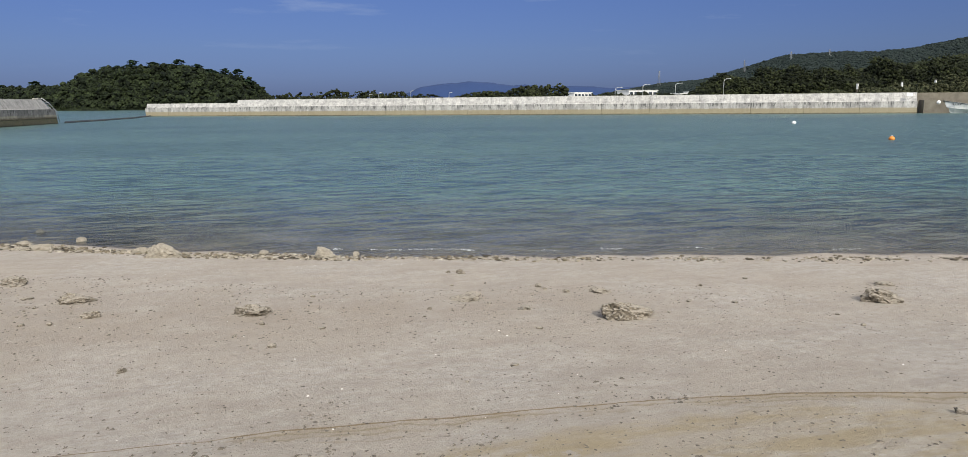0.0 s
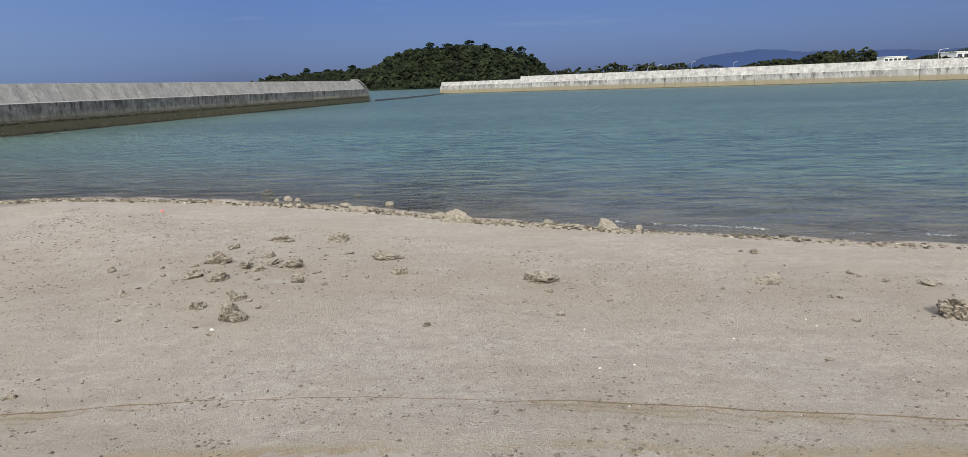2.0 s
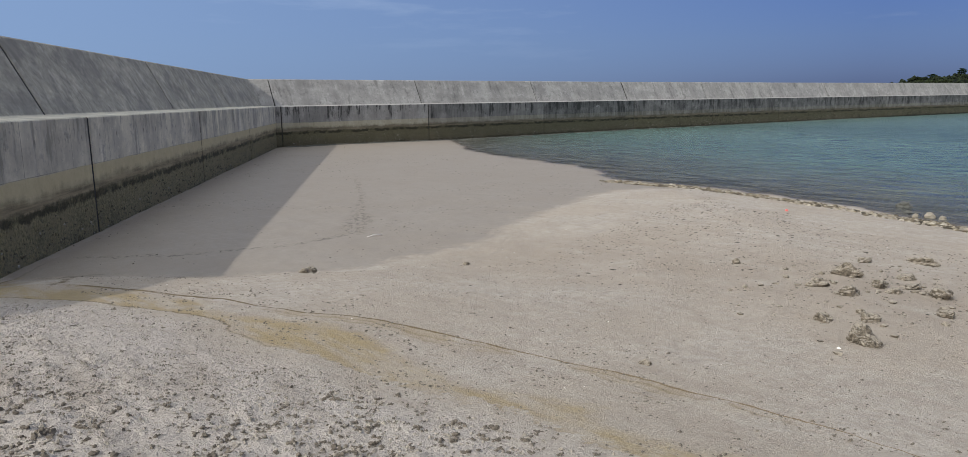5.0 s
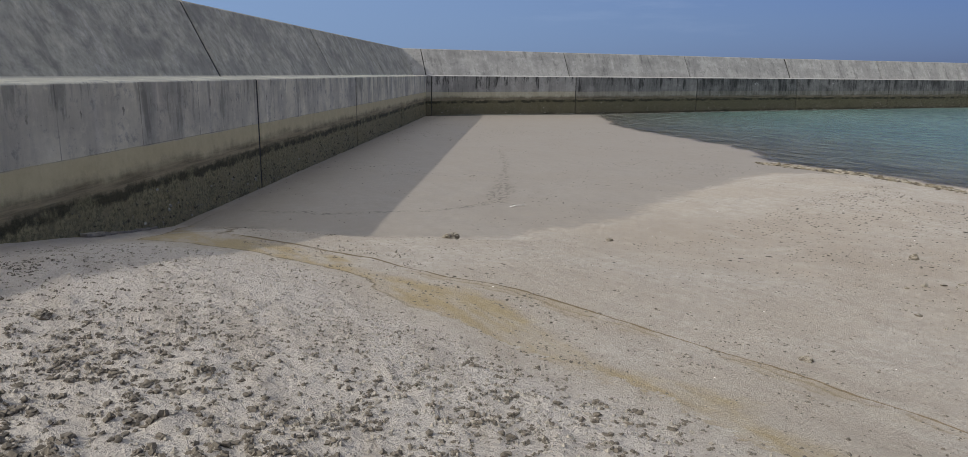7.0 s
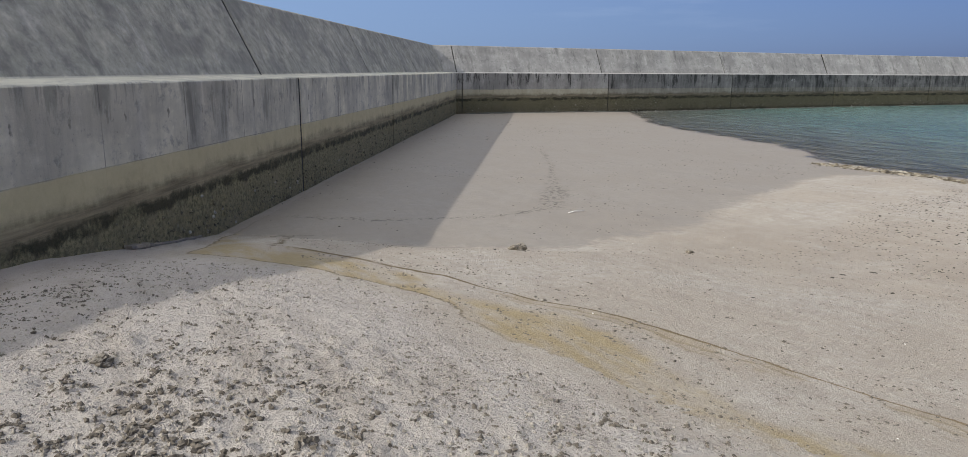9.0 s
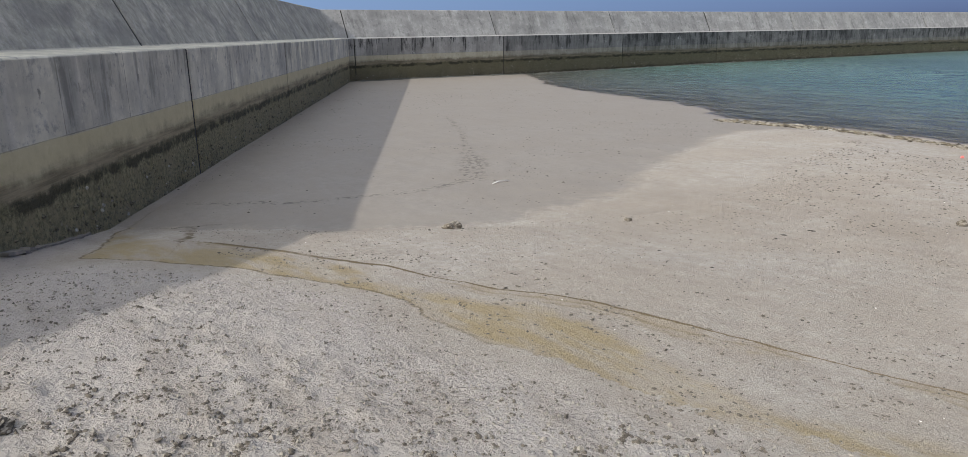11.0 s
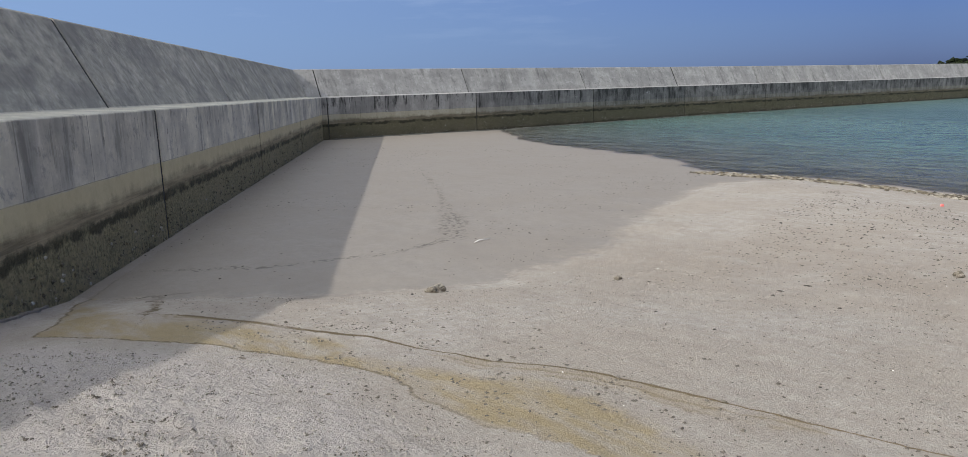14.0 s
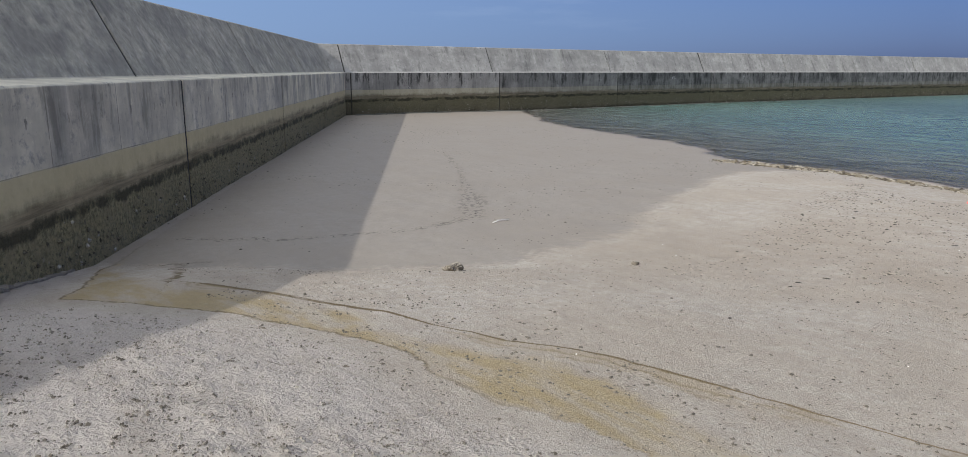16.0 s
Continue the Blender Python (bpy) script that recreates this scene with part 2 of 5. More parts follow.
    tint = mul(span(n, l, add(reach, wob(wave, 0.3)), 0.30, 0.05), span(n, l, add(reach, wob(wave, 0.1)), -0.01, 0.03), span(n, l, big, 0.45, 0.58, 0.0, 0.4))
    col = mix(n, l, tint, col, (0.33, 0.265, 0.15))
    scrawl = calc(n, l, 'ABSOLUTE', add(attr(n, "d_squiggle"), wob(wave, 0.35), wob(mid, 0.3)))
    col = mix(n, l, mul(span(n, l, scrawl, 0.07, 0.02), span(n, l, mid, 0.42, 0.52, 0.15, 0.9)), col, (0.125, 0.095, 0.048))
    # specks
    col = mix(n, l, mul(span(n, l, grain, 0.43, 0.30, 0.0, 0.5), span(n, l, calm, 0.0, 1.0, 0.3, 1.0)), col, (0.17, 0.145, 0.11))
    col = mix(n, l, mul(span(n, l, fleck, 0.40, 0.30, 0.0, 0.9), add(mul(pale, -0.25), 0.5)), col, (0.11, 0.094, 0.074))
    col = mix(n, l, span(n, l, grain, 0.64, 0.74, 0.0, 0.3), col, (0.66, 0.62, 0.55))
    # trail across the wet flat
    td = calc(n, l, 'DIVIDE', calc(n, l, 'ABSOLUTE', add(attr(n, "d_track"), wob(wave, 0.45))), attr(n, "track_width"))
    track = mul(span(n, l, td, 1.0, 0.3), span(n, l, noise_tex(n, l, p, 13.0, 3.0, 0.6), 0.50, 0.40))
    # wet sand
    edge = add(attr(n, "d_wet"), wob(wave, 0.9), wob(mid, 0.6))
    wet = span(n, l, edge, 0.30, -0.20)
    wet_col = mix(n, l, 1.0, mix(n, l, 0.6, col, (0.345, 0.316, 0.272)), (0.735, 0.722, 0.70), 'MULTIPLY')
    col = mix(n, l, wet, col, wet_col)
    col = mix(n, l, mul(track, 0.9), col, (0.13, 0.115, 0.09))
    soak = span(n, l, add(sep.outputs["Z"], wob(mid, 0.012)), 0.007, 0.0)
    col = mix(n, l, soak, col, mix(n, l, 1.0, col, (0.62, 0.60, 0.57), 'MULTIPLY'))
    col = mix(n, l, 1.0, col, (0.992, 0.985, 1.012), 'MULTIPLY')
    l.new(col, b.inputs["Base Color"])
    l.new(calc(n, l, 'MINIMUM', span(n, l, wet, 0.0, 1.0, 0.93, 0.62), span(n, l, soak, 0.0, 1.0, 0.93, 0.3)), b.inputs["Roughness"])
    b.inputs["Specular IOR Level"].default_value = 0.2
    lump = noise_tex(n, l, p, 24.0, 4.0, 0.65)
    hh = add(mul(grain, 0.22), mul(mid, 0.45), mul(fleck, 0.9), mul(pale, span(n, l, lump, 0.42, 0.72), 0.6), mul(track, -0.8))
    bp = bump(n, l, b, hh, 0.55, 0.03)
    l.new(add(span(n, l, wet, 0.0, 1.0, 0.75, 0.14), mul(pale, 0.10), mul(track, 0.5)), bp.inputs["Strength"])
    return m


def concrete_material(name, pale=1.0, stain=1.0, tan=False, band=0.92, slope=0.0, grime=0.0, murk=1.0, mottle=0.5):
    m, n, l, b = material(name)
    p = world_place(n)
    sep = n.new("ShaderNodeSeparateXYZ")
    l.new(p, sep.inputs[0])
    z = sep.outputs["Z"]
    run = attr(n, "run")
    face = n.new("ShaderNodeCombineXYZ")
    l.new(run, face.inputs[0])
    l.new(z, face.inputs[2])
    fv = face.outputs[0]
    rnd = n.new("ShaderNodeObjectInfo").outputs["Random"]
    lower = calc(n, l, 'LESS_THAN', z, 2.27)
    tone = attr(n, "tone")

    def mul(*vs):
        out = vs[0]
        for v in vs[1:]:
            out = calc(n, l, 'MULTIPLY', out, v)
        return out

    def off(v, amount):
        return calc(n, l, 'MULTIPLY', calc(n, l, 'SUBTRACT', v, 0.5), amount)

    fine = noise_tex(n, l, p, 55.0, 5.0, 0.75)
    pit = noise_tex(n, l, p, 19.0, 6.0, 0.75)
    blot = noise_tex(n, l, p, 4.2, 8.0, 0.75)
    mid = noise_tex(n, l, p, 1.3, 7.0, 0.68)
    wide = noise_tex(n, l, fv, 1.0, 6.0, 0.7, (0.8, 1.0, 0.25))
    streak = noise_tex(n, l, fv, 1.0, 6.0, 0.72, (2.6, 1.0, 0.35))
    narrow = noise_tex(n, l, fv, 1.0, 6.0, 0.75, (6.0, 1.0, 0.5))
    layer = noise_tex(n, l, fv, 1.0, 6.0, 0.7, (0.55, 1.0, 9.0))
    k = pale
    # blue cut from the west wall's colour to offset the skylight on it
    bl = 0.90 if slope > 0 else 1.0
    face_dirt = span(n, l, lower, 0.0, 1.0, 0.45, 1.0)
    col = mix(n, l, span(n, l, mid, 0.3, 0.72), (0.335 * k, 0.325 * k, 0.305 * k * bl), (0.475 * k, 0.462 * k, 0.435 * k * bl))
    col = mix(n, l, mul(rnd, 0.5), col, (0.40 * k, 0.385 * k, 0.35 * k))
    col = mix(n, l, mul(span(n, l, wide, 0.44, 0.60, 0.0, 0.6 * stain), face_dirt), col, (0.20, 0.196, 0.19))
    stripe = noise_tex(n, l, fv, 1.0, 5.0, 0.65, (0.7, 1.0, 0.07))
    col = mix(n, l, mul(span(n, l, stripe, 0.50, 0.58, 0.0, 0.55 * stain), face_dirt), col, (0.19, 0.187, 0.18))
    col = mix(n, l, mul(span(n, l, stripe, 0.44, 0.36, 0.0, 0.4), face_dirt), col, (0.52 * k, 0.515 * k, 0.50 * k))
    col = mix(n, l, span(n, l, streak, 0.50, 0.66, 0.0, 0.22 * stain), col, (0.15, 0.148, 0.142))
    col = mix(n, l, mul(span(n, l, streak, 0.42, 0.32, 0.0, 0.3), face_dirt), col, (0.58 * k, 0.57 * k, 0.55 * k))
    col = mix(n, l, span(n, l, blot, 0.47, 0.33, 0.0, 0.75), col, (0.19 * k, 0.187 * k, 0.18 * k))
    col = mix(n, l, span(n, l, blot, 0.57, 0.70, 0.0, 0.6), col, (0.58 * k, 0.57 * k, 0.545 * k * bl))
    col = mix(n, l, span(n, l, pit, 0.40, 0.30, 0.0, 0.6), col, (0.12 * k, 0.118 * k, 0.112 * k))
    # cloudy patches left by the pour, and rain marks down the parapet
    cloud = noise_tex(n, l, fv, 1.0, 8.0, 0.62, (0.75, 1.0, 1.3))
    patchy = noise_tex(n, l, p, 2.6, 6.0, 0.7)
    rain = noise_tex(n, l, fv, 1.0, 8.0, 0.74, (1.9, 1.0, 0.5))
    upper = calc(n, l, 'GREATER_THAN', z, 2.34)
    part_of = span(n, l, upper, 0.0, 1.0, 0.3, 1.0)
    col = mix(n, l, mul(span(n, l, cloud, 0.52, 0.40, 0.0, mottle), part_of), col, (0.17 * k, 0.168 * k, 0.165 * k))
    col = mix(n, l, mul(span(n, l, patchy, 0.54, 0.66, 0.0, mottle), span(n, l, cloud, 0.42, 0.55), part_of), col, (0.56 * k, 0.55 * k, 0.53 * k))
    # soft upright bands where the boards stood
    board = n.new("ShaderNodeTexWhiteNoise")
    board.noise_dimensions = '1D'
    l.new(calc(n, l, 'FLOOR', calc(n, l, 'DIVIDE', calc(n, l, 'ADD', run, off(narrow, 0.5)), 0.455)), board.inputs["W"])
    col = mix(n, l, mul(lower, span(n, l, board.outputs["Value"], 0.35, 1.0, 0.0, 0.42), span(n, l, wide, 0.36, 0.58)), col, (0.17 * k, 0.167 * k, 0.162 * k))
    col = mix(n, l, mul(upper, span(n, l, rain, 0.46, 0.36, 0.0, 0.55)), col, (0.13 * k, 0.128 * k, 0.122 * k))
    col = mix(n, l, mul(upper, span(n, l, rain, 0.56, 0.66, 0.0, 0.45)), col, (0.57 * k, 0.555 * k, 0.53 * k))
    # lower face darkens block by block
    col = mix(n, l, mul(lower, span(n, l, tone, 0.0, 1.0, grime, 0.95), span(n, l, cloud, 0.62, 0.42, 0.55, 1.0)), col, mix(n, l, span(n, l, narrow, 0.35, 0.62), (0.034, 0.034, 0.033), (0.165, 0.162, 0.155)))
    col = mix(n, l, mul(calc(n, l, 'GREATER_THAN', z, 2.34), span(n, l, blot, 0.62, 0.40, slope * 0.5, slope)), col, (0.198, 0.192, 0.182))
    # seams of the formwork boards
    seam = calc(n, l, 'LESS_THAN', calc(n, l, 'FRACT', calc(n, l, 'DIVIDE', run, 1.82)), 0.010)
    level = calc(n, l, 'LESS_THAN', calc(n, l, 'FRACT', calc(n, l, 'DIVIDE', calc(n, l, 'SUBTRACT', z, 0.50), 0.91)), 0.014)
    seams = mul(calc(n, l, 'MAXIMUM', seam, level), lower, span(n, l, mid, 0.35, 0.6, 0.15, 0.6))
    col = mix(n, l, seams, col, (0.11, 0.106, 0.098))
    # tie holes
    tie_x = mul(calc(n, l, 'ABSOLUTE', calc(n, l, 'SUBTRACT', calc(n, l, 'FRACT', calc(n, l, 'DIVIDE', calc(n, l, 'ADD', run, off(mid, 0.5)), 0.91)), 0.5)), 0.91 / 0.028)
    tie_z = mul(calc(n, l, 'ABSOLUTE', calc(n, l, 'SUBTRACT', calc(n, l, 'FRACT', calc(n, l, 'DIVIDE', calc(n, l, 'SUBTRACT', z, 0.98), 0.62)), 0.5)), 0.62 / 0.06)
    tie = span(n, l, calc(n, l, 'ADD', mul(tie_x, tie_x), calc(n, l, 'ADD', mul(tie_z, tie_z), off(pit, 3.0))), 1.3, 0.5)
    col = mix(n, l, mul(tie, lower, span(n, l, blot, 0.40, 0.62, 0.15, 0.7)), col, (0.075, 0.072, 0.066))
    # dark runs under the lip
    zq = calc(n, l, 'ADD', z, off(wide, 4.0))
    zq = calc(n, l, 'ADD', zq, off(narrow, 2.0))
    runs = calc(n, l, 'ADD', mul(streak, 0.65), mul(narrow, 0.35))
    drip = mul(span(n, l, runs, 0.49, 0.56), lower, span(n, l, zq, 1.65, 2.05, 0.0, 0.95 * stain))
    col = mix(n, l, drip, col, (0.05, 0.05, 0.048))
    # pale salts
    salt = mul(span(n, l, noise_tex(n, l, fv, 1.0, 7.0, 0.75, (1.5, 1.0, 2.4)), 0.60, 0.68), lower, span(n, l, z, 1.2, 1.5), 0.6 * stain)
    col = mix(n, l, salt, col, (0.55, 0.545, 0.53))
    # tide marks
    jag = calc(n, l, 'ADD', calc(n, l, 'ADD', z, off(mid, 0.34)), calc(n, l, 'ADD', off(blot, 0.22), off(streak, 0.14)))
    zc = calc(n, l, 'ADD', z, off(wide, 0.10))
    if tan:
        col = mix(n, l, span(n, l, jag, 1.25, 0.95, 0.0, 0.85), col, mix(n, l, layer, (0.20, 0.165, 0.095), (0.33, 0.285, 0.18)))
        col = mix(n, l, span(n, l, jag, 0.22, 0.08, 0.0, 0.85), col, (0.06, 0.055, 0.04))
    else:
        ochre = mix(n, l, blot, (0.37, 0.33, 0.20), (0.57, 0.52, 0.35))
        col = mix(n, l, mul(span(n, l, zc, 1.425, 1.395, 0.0, band), span(n, l, tone, 0.3, 0.7, 1.0, 0.25)), col, ochre)
        col = mix(n, l, span(n, l, jag, 1.23, 1.02, 0.0, 0.92), col, mix(n, l, span(n, l, layer, 0.35, 0.65), (0.10 * murk, 0.086 * murk, 0.058 * murk), (0.25 * murk, 0.215 * murk, 0.148 * murk)))
        weed = mix(n, l, span(n, l, pit, 0.36, 0.62), (0.062 * murk, 0.062 * murk, 0.036 * murk), (0.210 * murk, 0.190 * murk, 0.112 * murk))
        weed = mix(n, l, span(n, l, blot, 0.42, 0.62, 0.0, 0.6), weed, (0.135 * murk, 0.122 * murk, 0.075 * murk))
        weed = mix(n, l, span(n, l, mid, 0.52, 0.66, 0.0, 0.7), weed, (0.178 * murk, 0.156 * murk, 0.100 * murk))
        weed = mix(n, l, span(n, l, mid, 0.46, 0.34, 0.0, 0.4), weed, (0.030, 0.036, 0.019))
        weed = mix(n, l, span(n, l, fine, 0.40, 0.28, 0.0, 0.8), weed, (0.012, 0.014, 0.009))
        col = mix(n, l, span(n, l, jag, 0.98, 0.82, 0.0, 0.92), col, weed)
        rim = mul(span(n, l, jag, 0.76, 0.83), span(n, l, jag, 0.98, 0.90), span(n, l, mid, 0.38, 0.52))
        col = mix(n, l, mul(rim, 0.75), col, (0.014, 0.016, 0.011))
        col = mix(n, l, span(n, l, jag, 0.20, 0.06, 0.0, 0.85), col, (0.03, 0.028, 0.02))
    if slope > 0:          # colour warmed and lightened against the shade, most on the lower face
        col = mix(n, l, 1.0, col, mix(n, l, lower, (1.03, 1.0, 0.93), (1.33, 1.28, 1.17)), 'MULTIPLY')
    barn = nnode(n, "ShaderNodeTexVoronoi", Scale=9.0)
    l.new(p, barn.inputs["Vector"])
    dot = mul(calc(n, l, 'LESS_THAN', barn.outputs["Distance"], 0.2), span(n, l, jag, 0.75, 0.15, 0.0, 0.85), span(n, l, blot, 0.5, 0.62))
    col = mix(n, l, dot, col, (0.42, 0.40, 0.35))
    l.new(span(n, l, jag, 0.4, 1.2, 0.65, 0.92), b.inputs["Roughness"])
    l.new(col, b.inputs["Base Color"])
    b.inputs["Specular IOR Level"].default_value = 0.2
    crust = mul(pit, span(n, l, jag, 0.95, 0.6, 0.0, 1.3))
    bump(n, l, b, calc(n, l, 'ADD', crust, calc(n, l, 'ADD', calc(n, l, 'MULTIPLY', fine, 0.5), calc(n, l, 'MULTIPLY', pit, 0.5))), 0.7, 0.014)
    return m


def water_material():
    m, n, l, b = material("sea_water")
    p = world_place(n)
    depth = attr(n, "depth")
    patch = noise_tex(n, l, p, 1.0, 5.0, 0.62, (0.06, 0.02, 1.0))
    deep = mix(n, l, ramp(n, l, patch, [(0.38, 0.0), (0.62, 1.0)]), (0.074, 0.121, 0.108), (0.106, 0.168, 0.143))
    # shading of the ripples put into the water's colour as dark and light streaks
    chop_shade = noise_tex(n, l, p, 1.0, 6.0, 0.62, (1.7, 0.62, 1.0))
    deep = mix(n, l, span(n, l, chop_shade, 0.47, 0.36, 0.0, 0.8), deep, (0.036, 0.066, 0.068))
    deep = mix(n, l, span(n, l, chop_shade, 0.55, 0.66, 0.0, 0.45), deep, (0.125, 0.205, 0.19))
    # thin dark wave troughs, also drawn in colour
    furrow_shade = calc(n, l, 'ABSOLUTE', calc(n, l, 'SUBTRACT', noise_tex(n, l, p, 1.0, 3.0, 0.55, (1.5, 0.42, 1.0)), 0.5))
    deep = mix(n, l, calc(n, l, 'MULTIPLY', span(n, l, furrow_shade, 0.020, 0.002), span(n, l, chop_shade, 0.62, 0.44, 0.1, 0.75)), deep, (0.026, 0.050, 0.054))
    col = mix(n, l, ramp(n, l, depth, [(0.05, 0.0), (0.85, 1.0)]), mix(n, l, span(n, l, depth, 0.0, 0.05), (0.16, 0.15, 0.128), mix(n, l, span(n, l, chop_shade, 0.40, 0.60), (0.070, 0.072, 0.062), (0.120, 0.118, 0.098))), deep)
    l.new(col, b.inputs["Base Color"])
    l.new(ramp(n, l, calc(n, l, 'DIVIDE', depth, 2.5), [(0.0, 0.10), (0.3, 0.18), (1.0, 0.30)]), b.inputs["Roughness"])
    b.inputs["IOR"].default_value = 1.33
    l.new(ramp(n, l, depth, [(0.0, 0.35), (0.012, 0.75), (0.06, 0.96), (0.3, 1.0)]), b.inputs["Alpha"])
    w1 = noise_tex(n, l, p, 1.0, 3.0, 0.5, (4.2, 1.7, 1.0))
    w2 = noise_tex(n, l, p, 1.0, 4.0, 0.55, (1.25, 0.5, 1.0))
    w3 = noise_tex(n, l, p, 1.0, 3.0, 0.6, (15.0, 8.0, 1.0))
    hh = calc(n, l, 'ADD', calc(n, l, 'MULTIPLY', w2, 2.2), calc(n, l, 'ADD', calc(n, l, 'MULTIPLY', w1, 0.75), calc(n, l, 'MULTIPLY', w3, 0.06)))
    bump(n, l, b, hh, 1.0, 0.24)
    return m


def plain_material(name, low, high, scale=6.0, rough=0.85, metal=0.0, relief=0.3, distance=0.01):
    m, n, l, b = material(name)
    p = n.new("ShaderNodeTexCoord").outputs["Object"]
    t = noise_tex(n, l, p, scale, 6.0, 0.65)
    l.new(mix(n, l, ramp(n, l, t, [(0.3, 0.0), (0.7, 1.0)]), low, high), b.inputs["Base Color"])
    b.inputs["Roughness"].default_value = rough
    b.inputs["Metallic"].default_value = metal
    bump(n, l, b, t, relief, distance)
    return m


SAND = sand_material()
CONCRETE = concrete_material("sea_wall_concrete", 0.88, 1.0, False, 0.5, 0.0, 0.12, 0.8, 0.3)
# west wall's colour brightened to make up for the shade on it
CONCRETE_WEST = concrete_material("shade_brightened_concrete", 1.5, 0.42, False, 0.95, 0.6, 0.0, 1.25, 0.55)
QUAY = concrete_material("quay_concrete", 1.2, 0.8, True)
WATER = water_material()
JOINT = plain_material("joint_filler", (0.02, 0.02, 0.018), (0.05, 0.048, 0.04))


# ---- building helpers ----
def mesh_from(name, verts, faces, mat, parent=None, smooth=False):
    me = bpy.data.meshes.new(name)
    me.from_pydata([tuple(v) for v in verts], [], faces)
    me.materials.append(mat)
    if smooth:
        me.polygons.foreach_set("use_smooth", [True] * len(me.polygons))
    me.update()
    ob = new(name, me)
    if parent is not None:
        ob.parent = parent
    return ob


def grid_mesh(name, xs, ys, height, mat, fields=None):
    gx, gy = np.meshgrid(xs, ys)
    gz = height(gx, gy)
    nx, ny = len(xs), len(ys)
    co = np.stack([gx, gy, gz], -1).reshape(-1, 3)
    i = np.arange(nx * ny).reshape(ny, nx)
    quads = np.stack([i[:-1, :-1], i[:-1, 1:], i[1:, 1:], i[1:, :-1]], -1).reshape(-1, 4)
    me = bpy.data.meshes.new(name)
    me.vertices.add(len(co))
    me.vertices.foreach_set("co", co.ravel())
    me.loops.add(quads.size)
    me.loops.foreach_set("vertex_index", quads.ravel().astype(np.int32))
    me.polygons.add(len(quads))
    me.polygons.foreach_set("loop_start", np.arange(0, quads.size, 4, dtype=np.int32))
    me.polygons.foreach_set("use_smooth", np.ones(len(quads), dtype=bool))
    for key, values in (fields(gx, gy, gz) if fields else {}).items():
        a = me.attributes.new(key, 'FLOAT', 'POINT')
        a.data.foreach_set("value", values.ravel().astype(np.float32))
    me.materials.append(mat)
    me.update(calc_edges=True)
    return new(name, me)


def spread(lo, hi, fine, far_lo, far_hi, growth=1.18):
    """Grid lines: even between lo and hi, wider and wider outside."""
    out = list(np.arange(lo, hi + fine * 0.5, fine))
    s, v = fine, out[-1]
    while v < far_hi:
        s *= growth
        v += s
        out.append(v)
    s, v = fine, lo
    head = []
    while v > far_lo:
        s *= growth
        v -= s
        head.append(v)
    return np.array(head[::-1] + out)


# ---- ground ----
BROWN_LINE = [(-15.04, -28.14), (-14.76, -28.51), (-14.48, -29.06), (-14.29, -29.48), (-14.1, -29.87), (-14.04, -30.24), (-13.93, -30.64), (-13.82, -31.05), (-13.58, -31.42), (-13.42, -31.7), (-13.3, -32.05),
              (-13.12, -32.55), (-12.95, -32.95), (-12.82, -33.35), (-12.7, -33.75), (-12.66, -34.1), (-12.64, -34.47), (-12.59, -34.8), (-12.59, -35.26), (-12.64, -35.7), (-12.65, -36.2), (-12.68, -36.75),
              (-12.7, -37.2), (-12.67, -37.6), (-12.72, -38.1), (-12.77, -38.45), (-12.85, -39.0), (-12.9, -39.45), (-12.94, -39.9), (-13.08, -40.57), (-13.22, -41.17), (-13.65, -42.1), (-14.3, -43.6)]
STAIN_EDGE = [(-14.9, -24.6), (-15.55, -25.7), (-16.0, -27.6), (-16.2, -28.15), (-15.98, -28.57), (-15.69, -28.97), (-15.43, -29.28), (-15.19, -29.5), (-15.06, -29.78), (-14.88, -30.03), (-14.72, -30.36),
              (-14.61, -30.66), (-14.57, -30.99), (-14.6, -31.2), (-14.65, -31.4), (-14.63, -31.62), (-14.57, -31.98), (-14.45, -32.2), (-14.35, -32.5), (-14.25, -32.95), (-14.03, -33.5), (-13.9, -33.85), (-13.84, -34.25),
              (-13.88, -34.55), (-13.87, -35.0), (-13.8, -35.4), (-13.6, -36.1), (-13.5, -37.5), (-13.6, -38.7), (-14.1, -39.8), (-14.6, -41.0), (-15.4, -42.6)]
STAIN_TOP = [(-14.8, -24.5), (-15.3, -25.6), (-15.4, -27.35), (-15.3, -28.2), (-15.05, -28.42), (-14.8, -28.65), (-14.51, -29.15), (-14.32, -29.53), (-14.25, -29.82), (-14.39, -30.31), (-14.33, -30.64), (-14.16, -30.96),
             (-14.05, -31.3), (-13.78, -31.45), (-13.8, -31.85), (-13.72, -32.1), (-13.75, -32.5), (-13.78, -32.9), (-13.74, -33.3), (-13.66, -33.7), (-13.48, -33.9), (-13.38, -34.25), (-13.6, -34.45),
             (-13.5, -34.9), (-13.33, -35.2), (-13.36, -35.6), (-13.35, -36.4), (-13.35, -38.0), (-13.3, -39.6), (-13.4, -40.9), (-13.8, -42.0), (-14.6, -43.0)]
SQUIGGLE = [(-14.4, -25.9), (-14.78, -25.75), (-14.68, -26.05), (-14.9, -26.15), (-15.02, -27.0), (-15.1, -27.4), (-15.28, -27.85)]
DAMP = [(-9.0, -28.5), (-8.4, -32.5), (-8.6, -36.0), (-9.2, -39.5), (-9.6, -42.5)]
